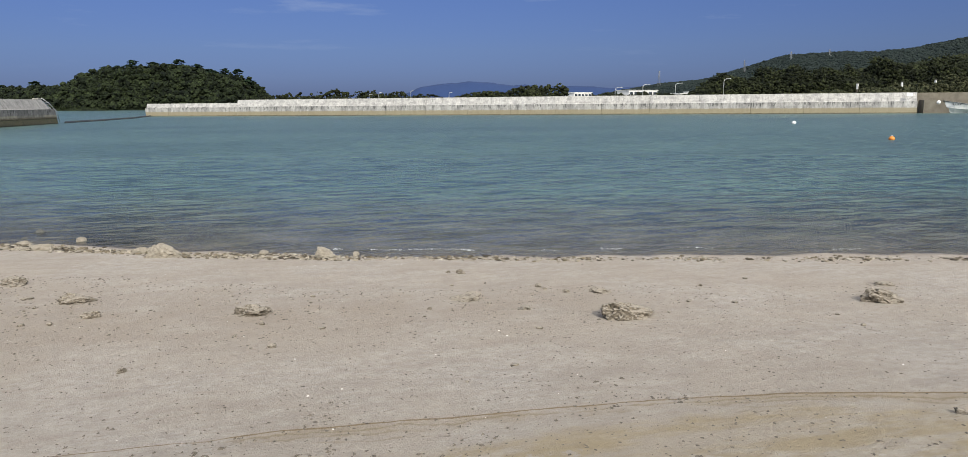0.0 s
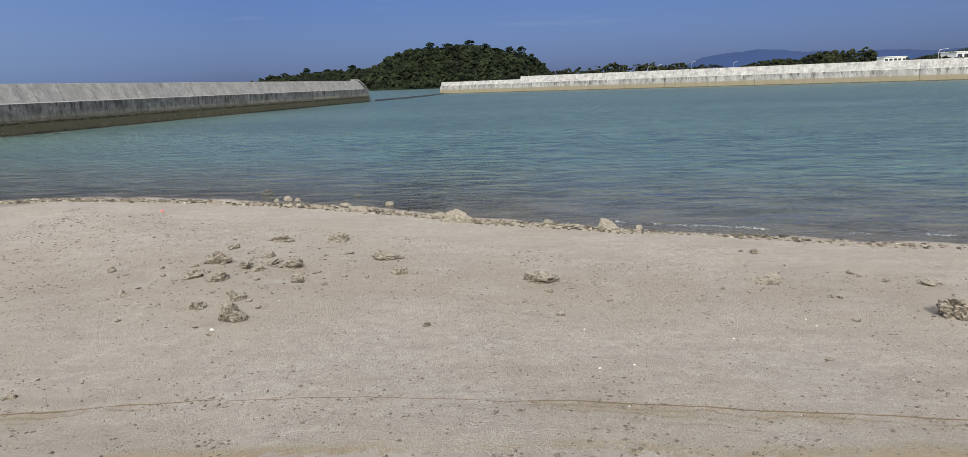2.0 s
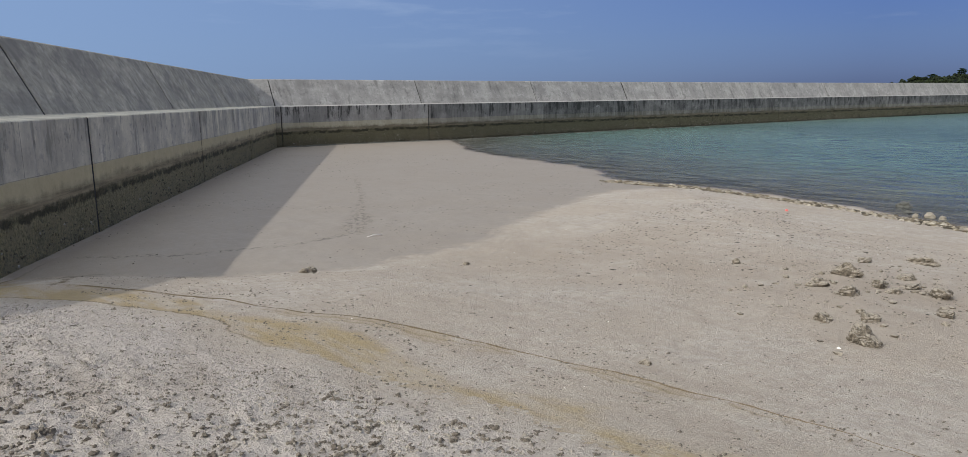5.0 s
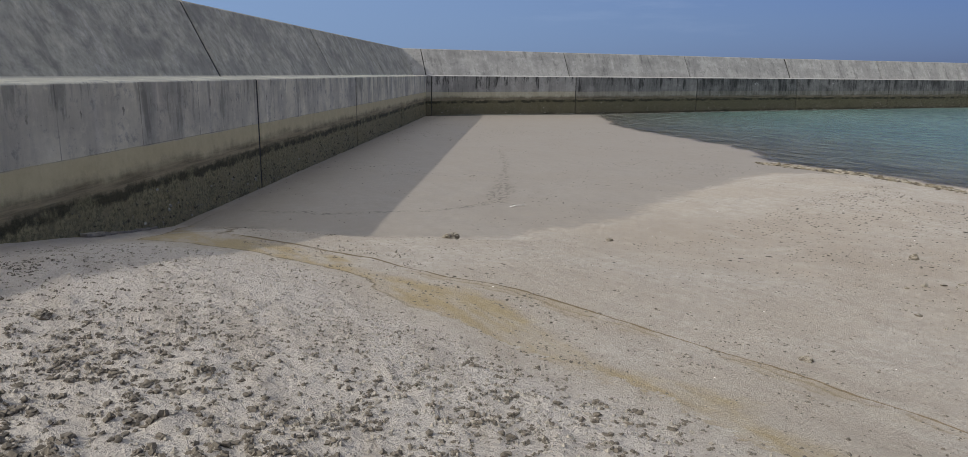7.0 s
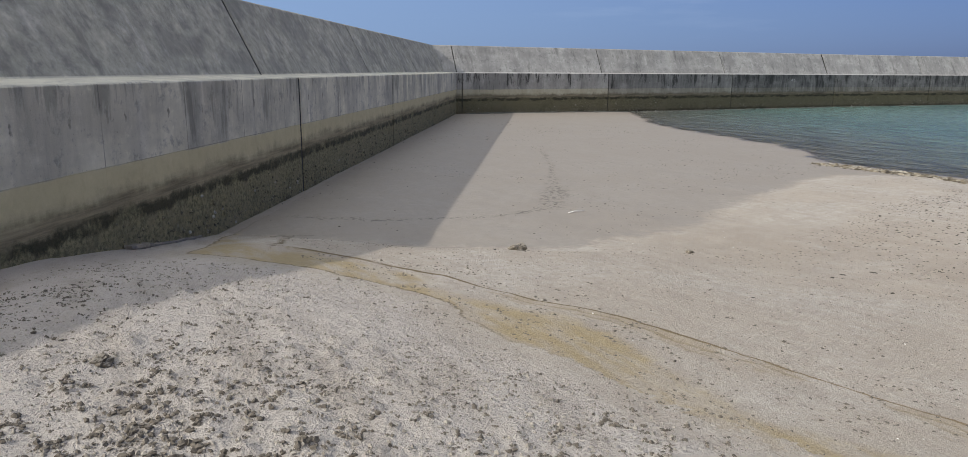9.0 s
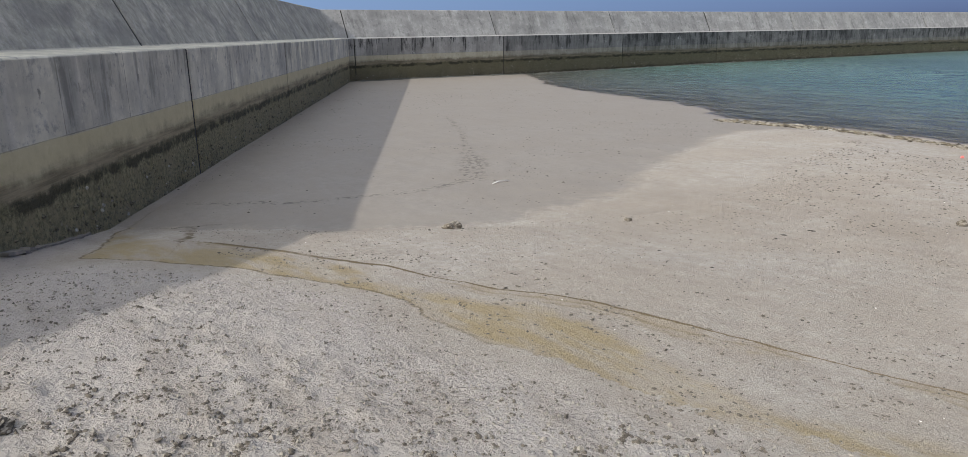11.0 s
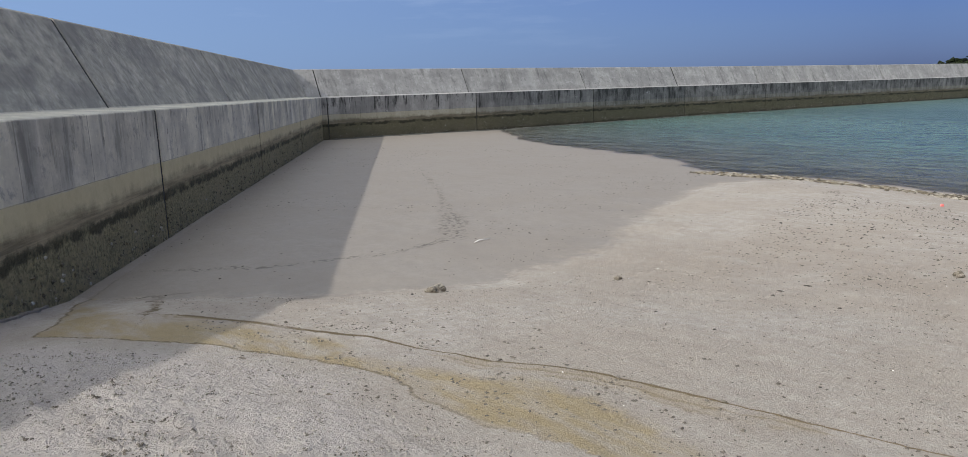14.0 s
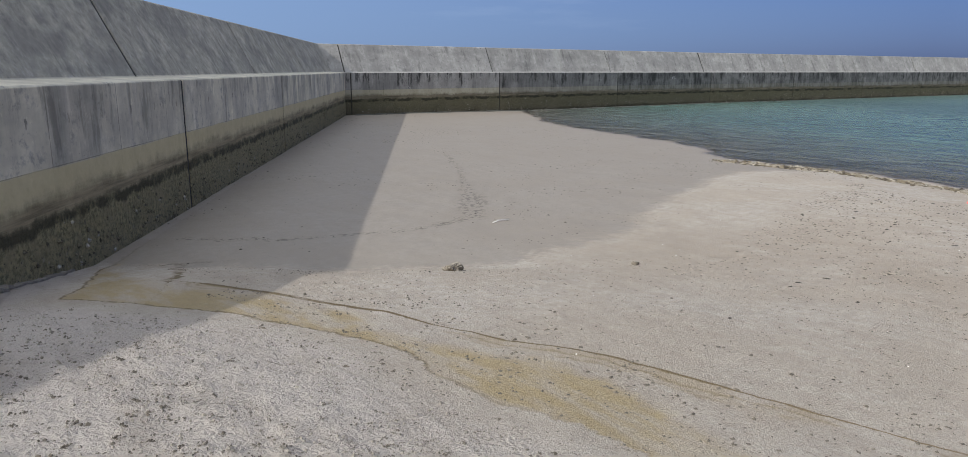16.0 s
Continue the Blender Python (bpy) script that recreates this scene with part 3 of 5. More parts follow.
TRACK = [(-14.3, -24.5), (-13.3, -25.2), (-12.4, -25.53), (-11.4, -25.74), (-10.2, -25.6), (-9.0, -23.8), (-7.2, -20.9), (-5.45, -17.6)]


def ground_height(x, y):
    h = lie(x, y)
    near = np.exp(-((x + 11) ** 2 + (y + 35) ** 2) / 30 ** 2)
    h = h + near * (0.035 * (fbm(x * 1.3, y * 1.3, 11, 3) - 0.5) + 0.008 * (fbm(x * 7, y * 7, 23, 3) - 0.5))
    rough = step(0.0, 1.2, line_distance(x, y, STAIN_EDGE)) * step(-50, -44, y)
    h = h + rough * step(0.6, 2.0, 0.852 * x - 0.524 * y) * 0.085 * np.maximum(fbm(x * 11.0, y * 11.0, 29, 2) - 0.50, 0) + rough * 0.006 * (fbm(x * 4, y * 4, 27, 3) - 0.5)
    return np.where(np.hypot(x, y) > 400, np.minimum(h, -2.0), h)


def ground_fields(x, y, z):
    c = -line_distance(x, y, BEACH_EDGE) + 0.5 * (fbm(x * 0.5, y * 0.5, 5, 3) - 0.5)
    wide = 0.12 + 0.30 * np.exp(-((x + 9.3) ** 2 + (y + 24.5) ** 2) / 1.4 ** 2)
    damp = np.exp(-(line_distance(x, y, DAMP) / (0.7 + 1.1 * step(-42, -33, y))) ** 2) * step(-43.5, -41, y)
    return {"damp": damp, "d_line": line_distance(x, y, BROWN_LINE), "d_low": line_distance(x, y, STAIN_EDGE), "d_top": line_distance(x, y, STAIN_TOP), "d_squiggle": line_distance(x, y, SQUIGGLE), "d_wet": c,
            "d_track": line_distance(x, y, TRACK), "track_width": wide}


ground = grid_mesh("ground", spread(-18.5, -3.5, 0.042, -4500, 4500, 1.08), spread(-45.5, -16.5, 0.045, -4500, 4500, 1.08), ground_height, SAND, ground_fields)
tagged(ground, "pale grey-beige beach sand, wet and darker near the wall", "sand beach", kind="structure")


# ---- water ----
def water_height(x, y):
    u, v = x * 0.97 - y * 0.24, x * 0.24 + y * 0.97
    swell = 0.034 * (fbm(u * 0.75, v * 0.22, 91, 3) - 0.5) + 0.030 * (fbm(u * 1.9, v * 0.6, 95, 2) - 0.5) + 0.012 * (fbm(u * 3.2, v * 1.1, 97, 2) - 0.5)
    return swell * step(0.0, 0.35, -lie(x, y)) * step(75, 45, np.hypot(x - 5, y + 40))


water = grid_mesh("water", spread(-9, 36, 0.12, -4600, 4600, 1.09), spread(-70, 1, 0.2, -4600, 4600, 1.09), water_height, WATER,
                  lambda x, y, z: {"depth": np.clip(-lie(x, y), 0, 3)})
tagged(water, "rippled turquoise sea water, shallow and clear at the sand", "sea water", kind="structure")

# ---- sea walls ----
PROFILE = [(0.0, -1.8), (0.0, 2.262), (0.02, 2.283), (0.70, 2.32), (0.715, 2.335), (1.40, 3.72), (1.44, 3.75), (2.4, 3.75), (2.4, -1.8)]


def wall_block(name, origin, along, back, a, b, profile, mat, parent, mitre_a=0.0, mitre_b=0.0, rake_b=0.0, tone=0.3):
    """One cast length of wall from a to b metres along, with its profile (metres behind the face, height)."""
    verts = []
    for end, mt, rk in ((a, mitre_a, 0.0), (b, mitre_b, rake_b)):
        for o, z in profile:
            s = end + mt * o - rk * max(z, 0)
            verts.append((origin[0] + along[0] * s + back[0] * o, origin[1] + along[1] * s + back[1] * o, z))
    k = len(profile)
    faces = [(i, i + 1, k + i + 1, k + i) for i in range(k - 1)] + [tuple(range(k))[::-1], tuple(range(k, 2 * k))]
    ob = mesh_from(name, verts, faces, mat, parent)
    run = ob.data.attributes.new("run", 'FLOAT', 'POINT')
    run.data.foreach_set("value", [a + 37.0 * abs(along[1])] * k + [b + 37.0 * abs(along[1])] * k)
    shade = ob.data.attributes.new("tone", 'FLOAT', 'POINT')
    shade.data.foreach_set("value", [tone] * (2 * k))
    bm = bmesh.new()
    bm.from_mesh(ob.data)
    bmesh.ops.recalc_face_normals(bm, faces=bm.faces)
    bm.to_mesh(ob.data)
    bm.free()
    return ob


def inner(profile, d):
    return [(o + d if o < 2.0 else o - d, z - d if z > 0 else z) for o, z in profile]


D1, N1 = (-0.524, -0.852), (-0.852, 0.524)
TURN_MITRE = math.tan(radians(29.2))
wall_west = tagged(new("wall_west"), "shaded grey concrete sea wall with a sloped parapet and tide stains", "sea wall", kind="structure")
joints = [0.0, 8.36, 17.11, 25.87, 34.62, 43.4, 52.1, 60.9]
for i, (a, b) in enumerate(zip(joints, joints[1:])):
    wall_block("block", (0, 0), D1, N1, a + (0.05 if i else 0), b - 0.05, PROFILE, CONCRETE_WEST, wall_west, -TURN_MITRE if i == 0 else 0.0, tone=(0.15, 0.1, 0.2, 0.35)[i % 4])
wall_block("joint_core", (0, 0), D1, N1, 0.3, 60.8, inner(PROFILE, 0.012), JOINT, wall_west)

wall_north = tagged(new("wall_north"), "long grey concrete breakwater wall with a sloped parapet, streaked and barnacled", "sea wall", kind="structure")
DARKER = (0.1, 0.1, 0.55, 0.95, 0.8, 0.9, 0.7, 0.85, 0.6, 0.75, 0.5, 0.7, 0.5)      # how far each cast length has blackened
NORTH_END = 116.0


def north_place(s):
    """Place on the foot of the north wall, s metres along it."""
    s = np.asarray(s, float)
    x, y = np.minimum(s, 30.0), np.zeros_like(s)
    for a, b, turn in ((30.0, 60.0, -4.0), (60.0, 400.0, -6.0)):
        k = np.clip(s - a, 0.0, b - a)
        x, y = x + k * math.cos(radians(turn)), y + k * math.sin(radians(turn))
    return x, y


joints = [0.0, 0.35] + [10.0 * i for i in range(1, 12)] + [NORTH_END]
for i, (a, b) in enumerate(zip(joints, joints[1:])):
    turn = radians(0.0 if a < 29 else -4.0 if a < 59 else -6.0)
    d, back = (math.cos(turn), math.sin(turn)), (-math.sin(turn), math.cos(turn))
    x, y = (float(v) for v in north_place(a))
    origin, last = (x - d[0] * a, y - d[1] * a), i == len(joints) - 2
    wall_block("block", origin, d, back, a + (0.035 if i else 0), b - 0.035, PROFILE, CONCRETE, wall_north, -TURN_MITRE if i == 0 else 0.0, 0.0, 0.7 if last else 0.0, DARKER[i])
    if i:
        wall_block("joint_core", origin, d, back, a - (0.05 if i > 1 else 0.0), b - (2.8 if last else 0.0), inner(PROFILE, 0.03), JOINT, wall_north)

# ---- quay across the harbour ----
QD = Vector((-0.552, -0.834))
QB = (0.834, -0.552)
quay = tagged(new("quay"), "pale sunlit concrete breakwater across the harbour with tide band", "quay wall", kind="structure")
QLOW = [(0.0, -1.8), (0.0, 2.1), (0.5, 2.15), (0.8, 3.2), (2.6, 3.2), (2.6, -1.8)]
QHIGH = [(0.0, -1.8), (0.0, 2.3), (0.5, 2.35), (0.9, 3.95), (2.8, 3.95), (2.8, -1.8)]
for i in range(18):
    a, b = (0.0 if i == 0 else 10.0 * i - 3), 10.0 * i + 7
    wall_block("block", (190.5, -11.0), QD, QB, a + 0.02, b - 0.02, QLOW if i < 3 else QHIGH, QUAY, quay)

# ---- end of the breakwater, boom, landing ----
BLOCK_MAT = plain_material("old_concrete", (0.20, 0.19, 0.17), (0.33, 0.315, 0.28), 1.2, 0.9)
LANDING = plain_material("landing_concrete", (0.10, 0.088, 0.066), (0.20, 0.18, 0.14), 0.6, 0.9)
PALE_ROCK = plain_material("pale_limestone", (0.195, 0.172, 0.133), (0.345, 0.31, 0.248), 16.0, 0.92, 0.0, 0.5, 0.010)


def crusted_material(name, dark, light, dust):
    m, n, l, b = material(name)
    geo = n.new("ShaderNodeNewGeometry")
    t = noise_tex(n, l, geo.outputs["Position"], 22.0, 7.0, 0.72)
    up = n.new("ShaderNodeSeparateXYZ")
    l.new(geo.outputs["Normal"], up.inputs[0])
    col = mix(n, l, span(n, l, t, 0.3, 0.68), dark, light)
    settle = calc(n, l, 'ADD', up.outputs["Z"], calc(n, l, 'MULTIPLY', calc(n, l, 'SUBTRACT', t, 0.5), 1.2))
    col = mix(n, l, span(n, l, settle, 0.45, 1.0, 0.0, 0.55), col, dust)
    l.new(col, b.inputs["Base Color"])
    b.inputs["Roughness"].default_value = 0.95
    bump(n, l, b, t, 0.8, 0.012)
    return m


ROCK = crusted_material("coral_rock", (0.050, 0.041, 0.029), (0.215, 0.182, 0.138), (0.42, 0.375, 0.305))


def gravel_material():
    m, n, l, b = material("shore_gravel")
    geo = n.new("ShaderNodeNewGeometry")
    t = noise_tex(n, l, geo.outputs["Position"], 60.0, 5.0, 0.7)
    col = ramp(n, l, geo.outputs["Random Per Island"], [(0.0, (0.035, 0.028, 0.018)), (0.35, (0.115, 0.092, 0.058)), (0.6, (0.21, 0.172, 0.112)), (0.82, (0.33, 0.285, 0.21)), (1.0, (0.52, 0.475, 0.39))])
    l.new(mix(n, l, span(n, l, t, 0.62, 0.38, 0.0, 0.5), col, (0.05, 0.042, 0.028)), b.inputs["Base Color"])
    b.inputs["Roughness"].default_value = 0.9
    bump(n, l, b, t, 0.5, 0.006)
    return m


GRAVEL = gravel_material()
SCRAP = plain_material("dark_flake", (0.022, 0.018, 0.013), (0.085, 0.07, 0.05), 40.0, 0.95)
CLOD = plain_material("damp_sand_clod", (0.058, 0.049, 0.038), (0.20, 0.17, 0.132), 60.0, 0.95)
SHELL = plain_material("shell", (0.7, 0.68, 0.62), (0.85, 0.83, 0.78), 30.0, 0.5)
WOOD = plain_material("driftwood", (0.10, 0.088, 0.072), (0.30, 0.272, 0.23), 9.0, 0.9, 0.0, 0.6)
WHITE_PAINT = plain_material("white_paint", (0.66, 0.66, 0.64), (0.80, 0.80, 0.78), 3.0, 0.5)
ORANGE = plain_material("orange_plastic", (0.62, 0.20, 0.03), (0.80, 0.30, 0.05), 4.0, 0.45)
PINK = plain_material("pink_plastic", (0.65, 0.16, 0.14), (0.78, 0.24, 0.2), 20.0, 0.4)
STEEL = plain_material("galvanised_steel", (0.42, 0.43, 0.44), (0.58, 0.59, 0.60), 3.0, 0.45, 0.6)
DARK = plain_material("dark_rubber", (0.015, 0.018, 0.02), (0.04, 0.045, 0.05), 8.0, 0.6)
ROPE = plain_material("wet_rope", (0.05, 0.05, 0.045), (0.14, 0.14, 0.12), 30.0, 0.9)
PYLON = plain_material("weathered_pylon_steel", (0.17, 0.18, 0.19), (0.27, 0.28, 0.29), 3.0, 0.6, 0.3)
GLASS = plain_material("dark_window", (0.03, 0.04, 0.05), (0.06, 0.07, 0.08), 2.0, 0.12)


def leaf_material(name, dark, light, dull=0.0):
    m, n, l, b = material(name)
    geo = n.new("ShaderNodeNewGeometry")
    rnd = geo.outputs["Random Per Island"]
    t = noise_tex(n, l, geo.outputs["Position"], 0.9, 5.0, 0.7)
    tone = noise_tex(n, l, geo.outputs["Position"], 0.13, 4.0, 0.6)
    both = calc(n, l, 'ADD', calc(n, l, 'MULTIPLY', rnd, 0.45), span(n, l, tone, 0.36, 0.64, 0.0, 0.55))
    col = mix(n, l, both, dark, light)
    # shade in the gaps between leaves, put into the colour by noise
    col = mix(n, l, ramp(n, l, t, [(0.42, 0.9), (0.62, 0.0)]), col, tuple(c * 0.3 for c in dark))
    l.new(col, b.inputs["Base Color"])
    b.inputs["Roughness"].default_value = 0.8
    b.inputs["Specular IOR Level"].default_value = 0.15
    bump(n, l, b, t, 1.0, 0.6)
    return m


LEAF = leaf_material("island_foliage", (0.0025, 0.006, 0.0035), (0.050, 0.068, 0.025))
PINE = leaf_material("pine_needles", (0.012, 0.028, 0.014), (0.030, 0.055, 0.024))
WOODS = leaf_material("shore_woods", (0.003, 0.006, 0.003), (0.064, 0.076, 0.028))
# ridge leaves greyed and blued, the haze of distance put into their colour
RIDGE = leaf_material("hazed_ridge_woods", (0.018, 0.029, 0.030), (0.044, 0.060, 0.048))
SCRUB = leaf_material("olive_scrub", (0.030, 0.040, 0.016), (0.135, 0.135, 0.070))
BARK = plain_material("bark", (0.05, 0.04, 0.03), (0.11, 0.09, 0.07), 2.0)
# aerial haze painted as a plain blue base colour
HAZE_BLUE = plain_material("haze_tinted_mountain", (0.016, 0.039, 0.115), (0.021, 0.046, 0.128), 0.004, 1.0)
EARTH = plain_material("shore_ground", (0.10, 0.10, 0.05), (0.20, 0.18, 0.11), 0.2, 0.95)


def part(name, bm, mat, parent, label=""):
    me = bpy.data.meshes.new(name)
    bm.to_mesh(me)
    bm.free()
    me.materials.append(mat)
    ob = new(name, me)
    ob.parent = parent
    return tagged(ob, label)


def tube(points, radii, sides=8):
    """A bmesh tube along points."""
    bm = bmesh.new()
    rings = []
    for i, p in enumerate(points):
        a, b = Vector(points[max(i - 1, 0)]), Vector(points[min(i + 1, len(points) - 1)])
        q = (b - a).to_track_quat('Z', 'Y')
        r = radii[i] if isinstance(radii, (list, tuple)) else radii
        rings.append([bm.verts.new(Vector(p) + q @ Vector((r * math.cos(2 * math.pi * k / sides), r * math.sin(2 * math.pi * k / sides), 0))) for k in range(sides)])
    for u, v in zip(rings, rings[1:]):
        for k in range(sides):
            bm.faces.new((u[k], u[(k + 1) % sides], v[(k + 1) % sides], v[k]))
    bm.faces.new(rings[0][::-1])
    bm.faces.new(rings[-1])
    for f in bm.faces:
        f.smooth = True
    return bm


def box(cx, cy, z0, sx, sy, sz, turn=0.0, bevel=0.03):
    bm = bmesh.new()
    bmesh.ops.create_cube(bm, size=1.0, matrix=pose(cx, cy, z0 + sz / 2, 0, 0, turn) @ Matrix.Diagonal((sx, sy, sz, 1)))
    if bevel:
        bmesh.ops.bevel(bm, geom=bm.edges[:], offset=bevel, segments=1, affect='EDGES')
    return bm


_bm = bmesh.new()
bmesh.ops.create_icosphere(_bm, subdivisions=1, radius=1.0)
ICO_V = np.array([v.co[:] for v in _bm.verts])
ICO_F = np.array([[v.index for v in f.verts] for f in _bm.faces])
_bm.free()


OCT_V = np.array([(1, 0, 0), (-1, 0, 0), (0, 1, 0), (0, -1, 0), (0, 0, 1), (0, 0, -1)], float)
OCT_F = np.array([(0, 2, 4), (2, 1, 4), (1, 3, 4), (3, 0, 4), (2, 0, 5), (1, 2, 5), (3, 1, 5), (0, 3, 5)])


def clumps(name, centres, sizes, mat, seed, jitter=0.35, flat=0.8, parent=None, smooth=False, base=None):
    """Many small uneven lumps in one mesh."""
    rng = np.random.default_rng(seed)
    c, s = np.asarray(centres, float), np.asarray(sizes, float)
    if s.ndim == 1:
        s = np.stack([s, s, s * flat], -1)
    ang = rng.uniform(0, 2 * math.pi, len(c))
    bv, bf = base or (ICO_V, ICO_F)
    v = bv[None] * (1 + rng.uniform(-jitter, jitter, (len(c), len(bv), 1))) * s[:, None, :]
    ca, sa = np.cos(ang)[:, None], np.sin(ang)[:, None]
    v = np.stack([v[..., 0] * ca - v[..., 1] * sa, v[..., 0] * sa + v[..., 1] * ca, v[..., 2]], -1) + c[:, None, :]
    f = bf[None] + (np.arange(len(c)) * len(bv))[:, None, None]
    me = bpy.data.meshes.new(name)
    co, tri = v.reshape(-1, 3), f.reshape(-1, 3)
    me.vertices.add(len(co))
    me.vertices.foreach_set("co", co.ravel())
    me.loops.add(tri.size)
    me.loops.foreach_set("vertex_index", tri.ravel().astype(np.int32))
    me.polygons.add(len(tri))
    me.polygons.foreach_set("loop_start", np.arange(0, tri.size, 3, dtype=np.int32))
    me.polygons.foreach_set("use_smooth", np.full(len(tri), smooth))
    me.materials.append(mat)
    me.update(calc_edges=True)
    ob = new(name, me)
    if parent is not None:
        ob.parent = parent
    return ob


# low raised end of the breakwater
TIP = Matrix.Translation((*(float(v) for v in north_place(NORTH_END)), 0.0)) @ pose(0, 0, 0, 0, 0, -6.0)
end_block = tagged(new("end_block"), "weathered concrete kerb at the tip of the breakwater", "concrete block")
part("slab", box(-3.1, 1.9, 3.75, 1.4, 0.9, 0.25, 0, 0.05), BLOCK_MAT, end_block)
end_block.matrix_basis = TIP
ladder = tagged(new("ladder"), "rusty steel ladder leaning down the breakwater's end", "ladder")
for dy in (0.3, 0.8):
    part("rail", tube([(-2.5, dy + 1.2, 4.0), (-1.5, dy + 0.6, 3.3), (-0.1, dy, 1.9), (0.9, dy, 0.1)], 0.06, 6), STEEL, ladder)
for i in range(9):
    t = i / 8
    part("rung", tube([(-1.5 + 2.3 * t, 0.3 + 0.6 * (1 - t), 3.3 - 2.9 * t), (-1.5 + 2.3 * t, 0.8 + 0.6 * (1 - t), 3.3 - 2.9 * t)], 0.04, 6), STEEL, ladder)
ladder.matrix_basis = TIP

boom = tagged(new("floating_boom"), "string of small dark and white floats across the harbour mouth", "floating boom")
bp = []
for i in range(85):
    t = i / 84
    bp.append((116.6 + 73.4 * t - 1.5 * math.sin(math.pi * t), -8.4 - 3.7 * t - 2.0 * math.sin(math.pi * t) + 0.25 * math.sin(t * 19), 0.10))
part("rope", tube(bp, 0.11, 5), DARK, boom)
for i, (x, y, z) in enumerate(bp[1:-1]):
    mat = (DARK, DARK, DARK, DARK, DARK, DARK, ROPE)[i % 7]
    a = math.atan2(bp[i + 2][1] - bp[i][1], bp[i + 2][0] - bp[i][0])
    d = Vector((math.cos(a), math.sin(a), 0)) * 0.24
    part("float", tube([Vector((x, y, z)) - d * 1.2, Vector((x, y, z)) - d, Vector((x, y, z)) + d, Vector((x, y, z)) + d * 1.2], [0.10, 0.22, 0.22, 0.10], 8), mat, boom)

wall_east = tagged(new("wall_east"), "darker weathered concrete wall behind the boat landing", "quay wall", kind="structure")
for i in range(6):
    wall_block("block", (95.6, -161.2), QD, QB, 10.0 * i + 0.02, 10.0 * i + 9.98, [(0, -1.8), (0, 2.4), (0.04, 3.9), (1.2, 3.9), (1.2, -1.8)], LANDING, wall_east)
landing = tagged(new("landing"), "stained low concrete boat landing with shadowed steps", "boat landing", kind="structure")
wall_block("block", (92.4, -159.3), QD, QB, 0.3, 4.6, [(0, -1.8), (0, 2.45), (0.06, 2.5), (3.4, 2.5), (3.4, -1.8)], LANDING, landing)
wall_block("block", (93.9, -158.4), QD, QB, 4.6, 40.0, [(0, -1.8), (0, 1.1), (0.06, 1.15), (2.4, 1.15), (2.4, -1.8)], LANDING, landing)
sign = tagged(new("sign_board"), "small blank white board fixed to the quay's end", "sign")
part("board", box(93.2, -157.0, 3.25, 0.06, 1.1, 0.6, -33.5, 0.01), WHITE_PAINT, sign)


# ---- boat at the landing ----
def fishing_boat():
    root = tagged(new("fishing_boat"), "small white fishing boat with raised bow moored at the landing", "boat")
    st = [(0.0, 0.06, 1.80, 0.75), (0.6, 0.45, 1.66, 0.2), (1.6, 0.85, 1.5, -0.05), (3.2, 1.1, 1.25, -0.1), (5.5, 1.15, 1.1, -0.2), (8.2, 1.05, 1.1, -0.2)]
    bm = bmesh.new()
    rows = []
    for x, half, top, keel in st:
        rows.append([bm.verts.new(v) for v in ((x, -half, top), (x + 0.1, -half * 0.92, top - 0.25), (x + 0.2, -half * 0.7, (top + keel) / 2 - 0.1), (x + 0.35, 0, keel),
                                               (x + 0.2, half * 0.7, (top + keel) / 2 - 0.1), (x + 0.1, half * 0.92, top - 0.25), (x, half, top))])
    for a, b in zip(rows, rows[1:]):
        for i in range(6):
            bm.faces.new((a[i], a[i + 1], b[i + 1], b[i]))
    bm.faces.new(rows[-1])
    bm.faces.new(rows[0][::-1])
    bmesh.ops.recalc_face_normals(bm, faces=bm.faces)
    part("hull", bm, WHITE_PAINT, root)
    bm = bmesh.new()
    left = [bm.verts.new((x, -h * 0.93, t - 0.12)) for x, h, t, k in st]
    right = [bm.verts.new((x, h * 0.93, t - 0.12)) for x, h, t, k in st]
    for i in range(len(st) - 1):
        bm.faces.new((left[i], left[i + 1], right[i + 1], right[i]))
    part("deck", bm, plain_material("deck_paint", (0.30, 0.38, 0.40), (0.40, 0.46, 0.47), 3.0), root)
    for sgn in (-1, 1):
        part("rubbing_strake", tube([(x, sgn * h * 1.01, t - 0.06) for x, h, t, k in st], 0.045, 6), DARK, root)
    part("cabin", box(6.9, 0, 1.0, 1.6, 1.5, 1.1, 0, 0.08), WHITE_PAINT, root)
    part("cabin_window", box(6.08, 0, 1.55, 0.03, 1.2, 0.4, 0, 0.0), GLASS, root)
    for i in range(4):
        part("hull_mark", box(1.5 + 0.28 * i, -0.86 - 0.03 * i, 1.12, 0.16, 0.02, 0.14, 4, 0.0), DARK, root)
    part("bow_fender", tube([(-0.15, 0.35, 1.5), (-0.2, 0.1, 1.45), (-0.2, -0.2, 1.45), (-0.1, -0.45, 1.5)], [0.2, 0.32, 0.32, 0.2], 8), WHITE_PAINT, root)
    return root


boat = fishing_boat()
boat.matrix_basis = pose(91.1, -162.05, 0.0, 0, 0, math.degrees(math.atan2(-0.834, -0.552))) @ Matrix.Diagonal((1.35, 1.35, 1.4, 1))


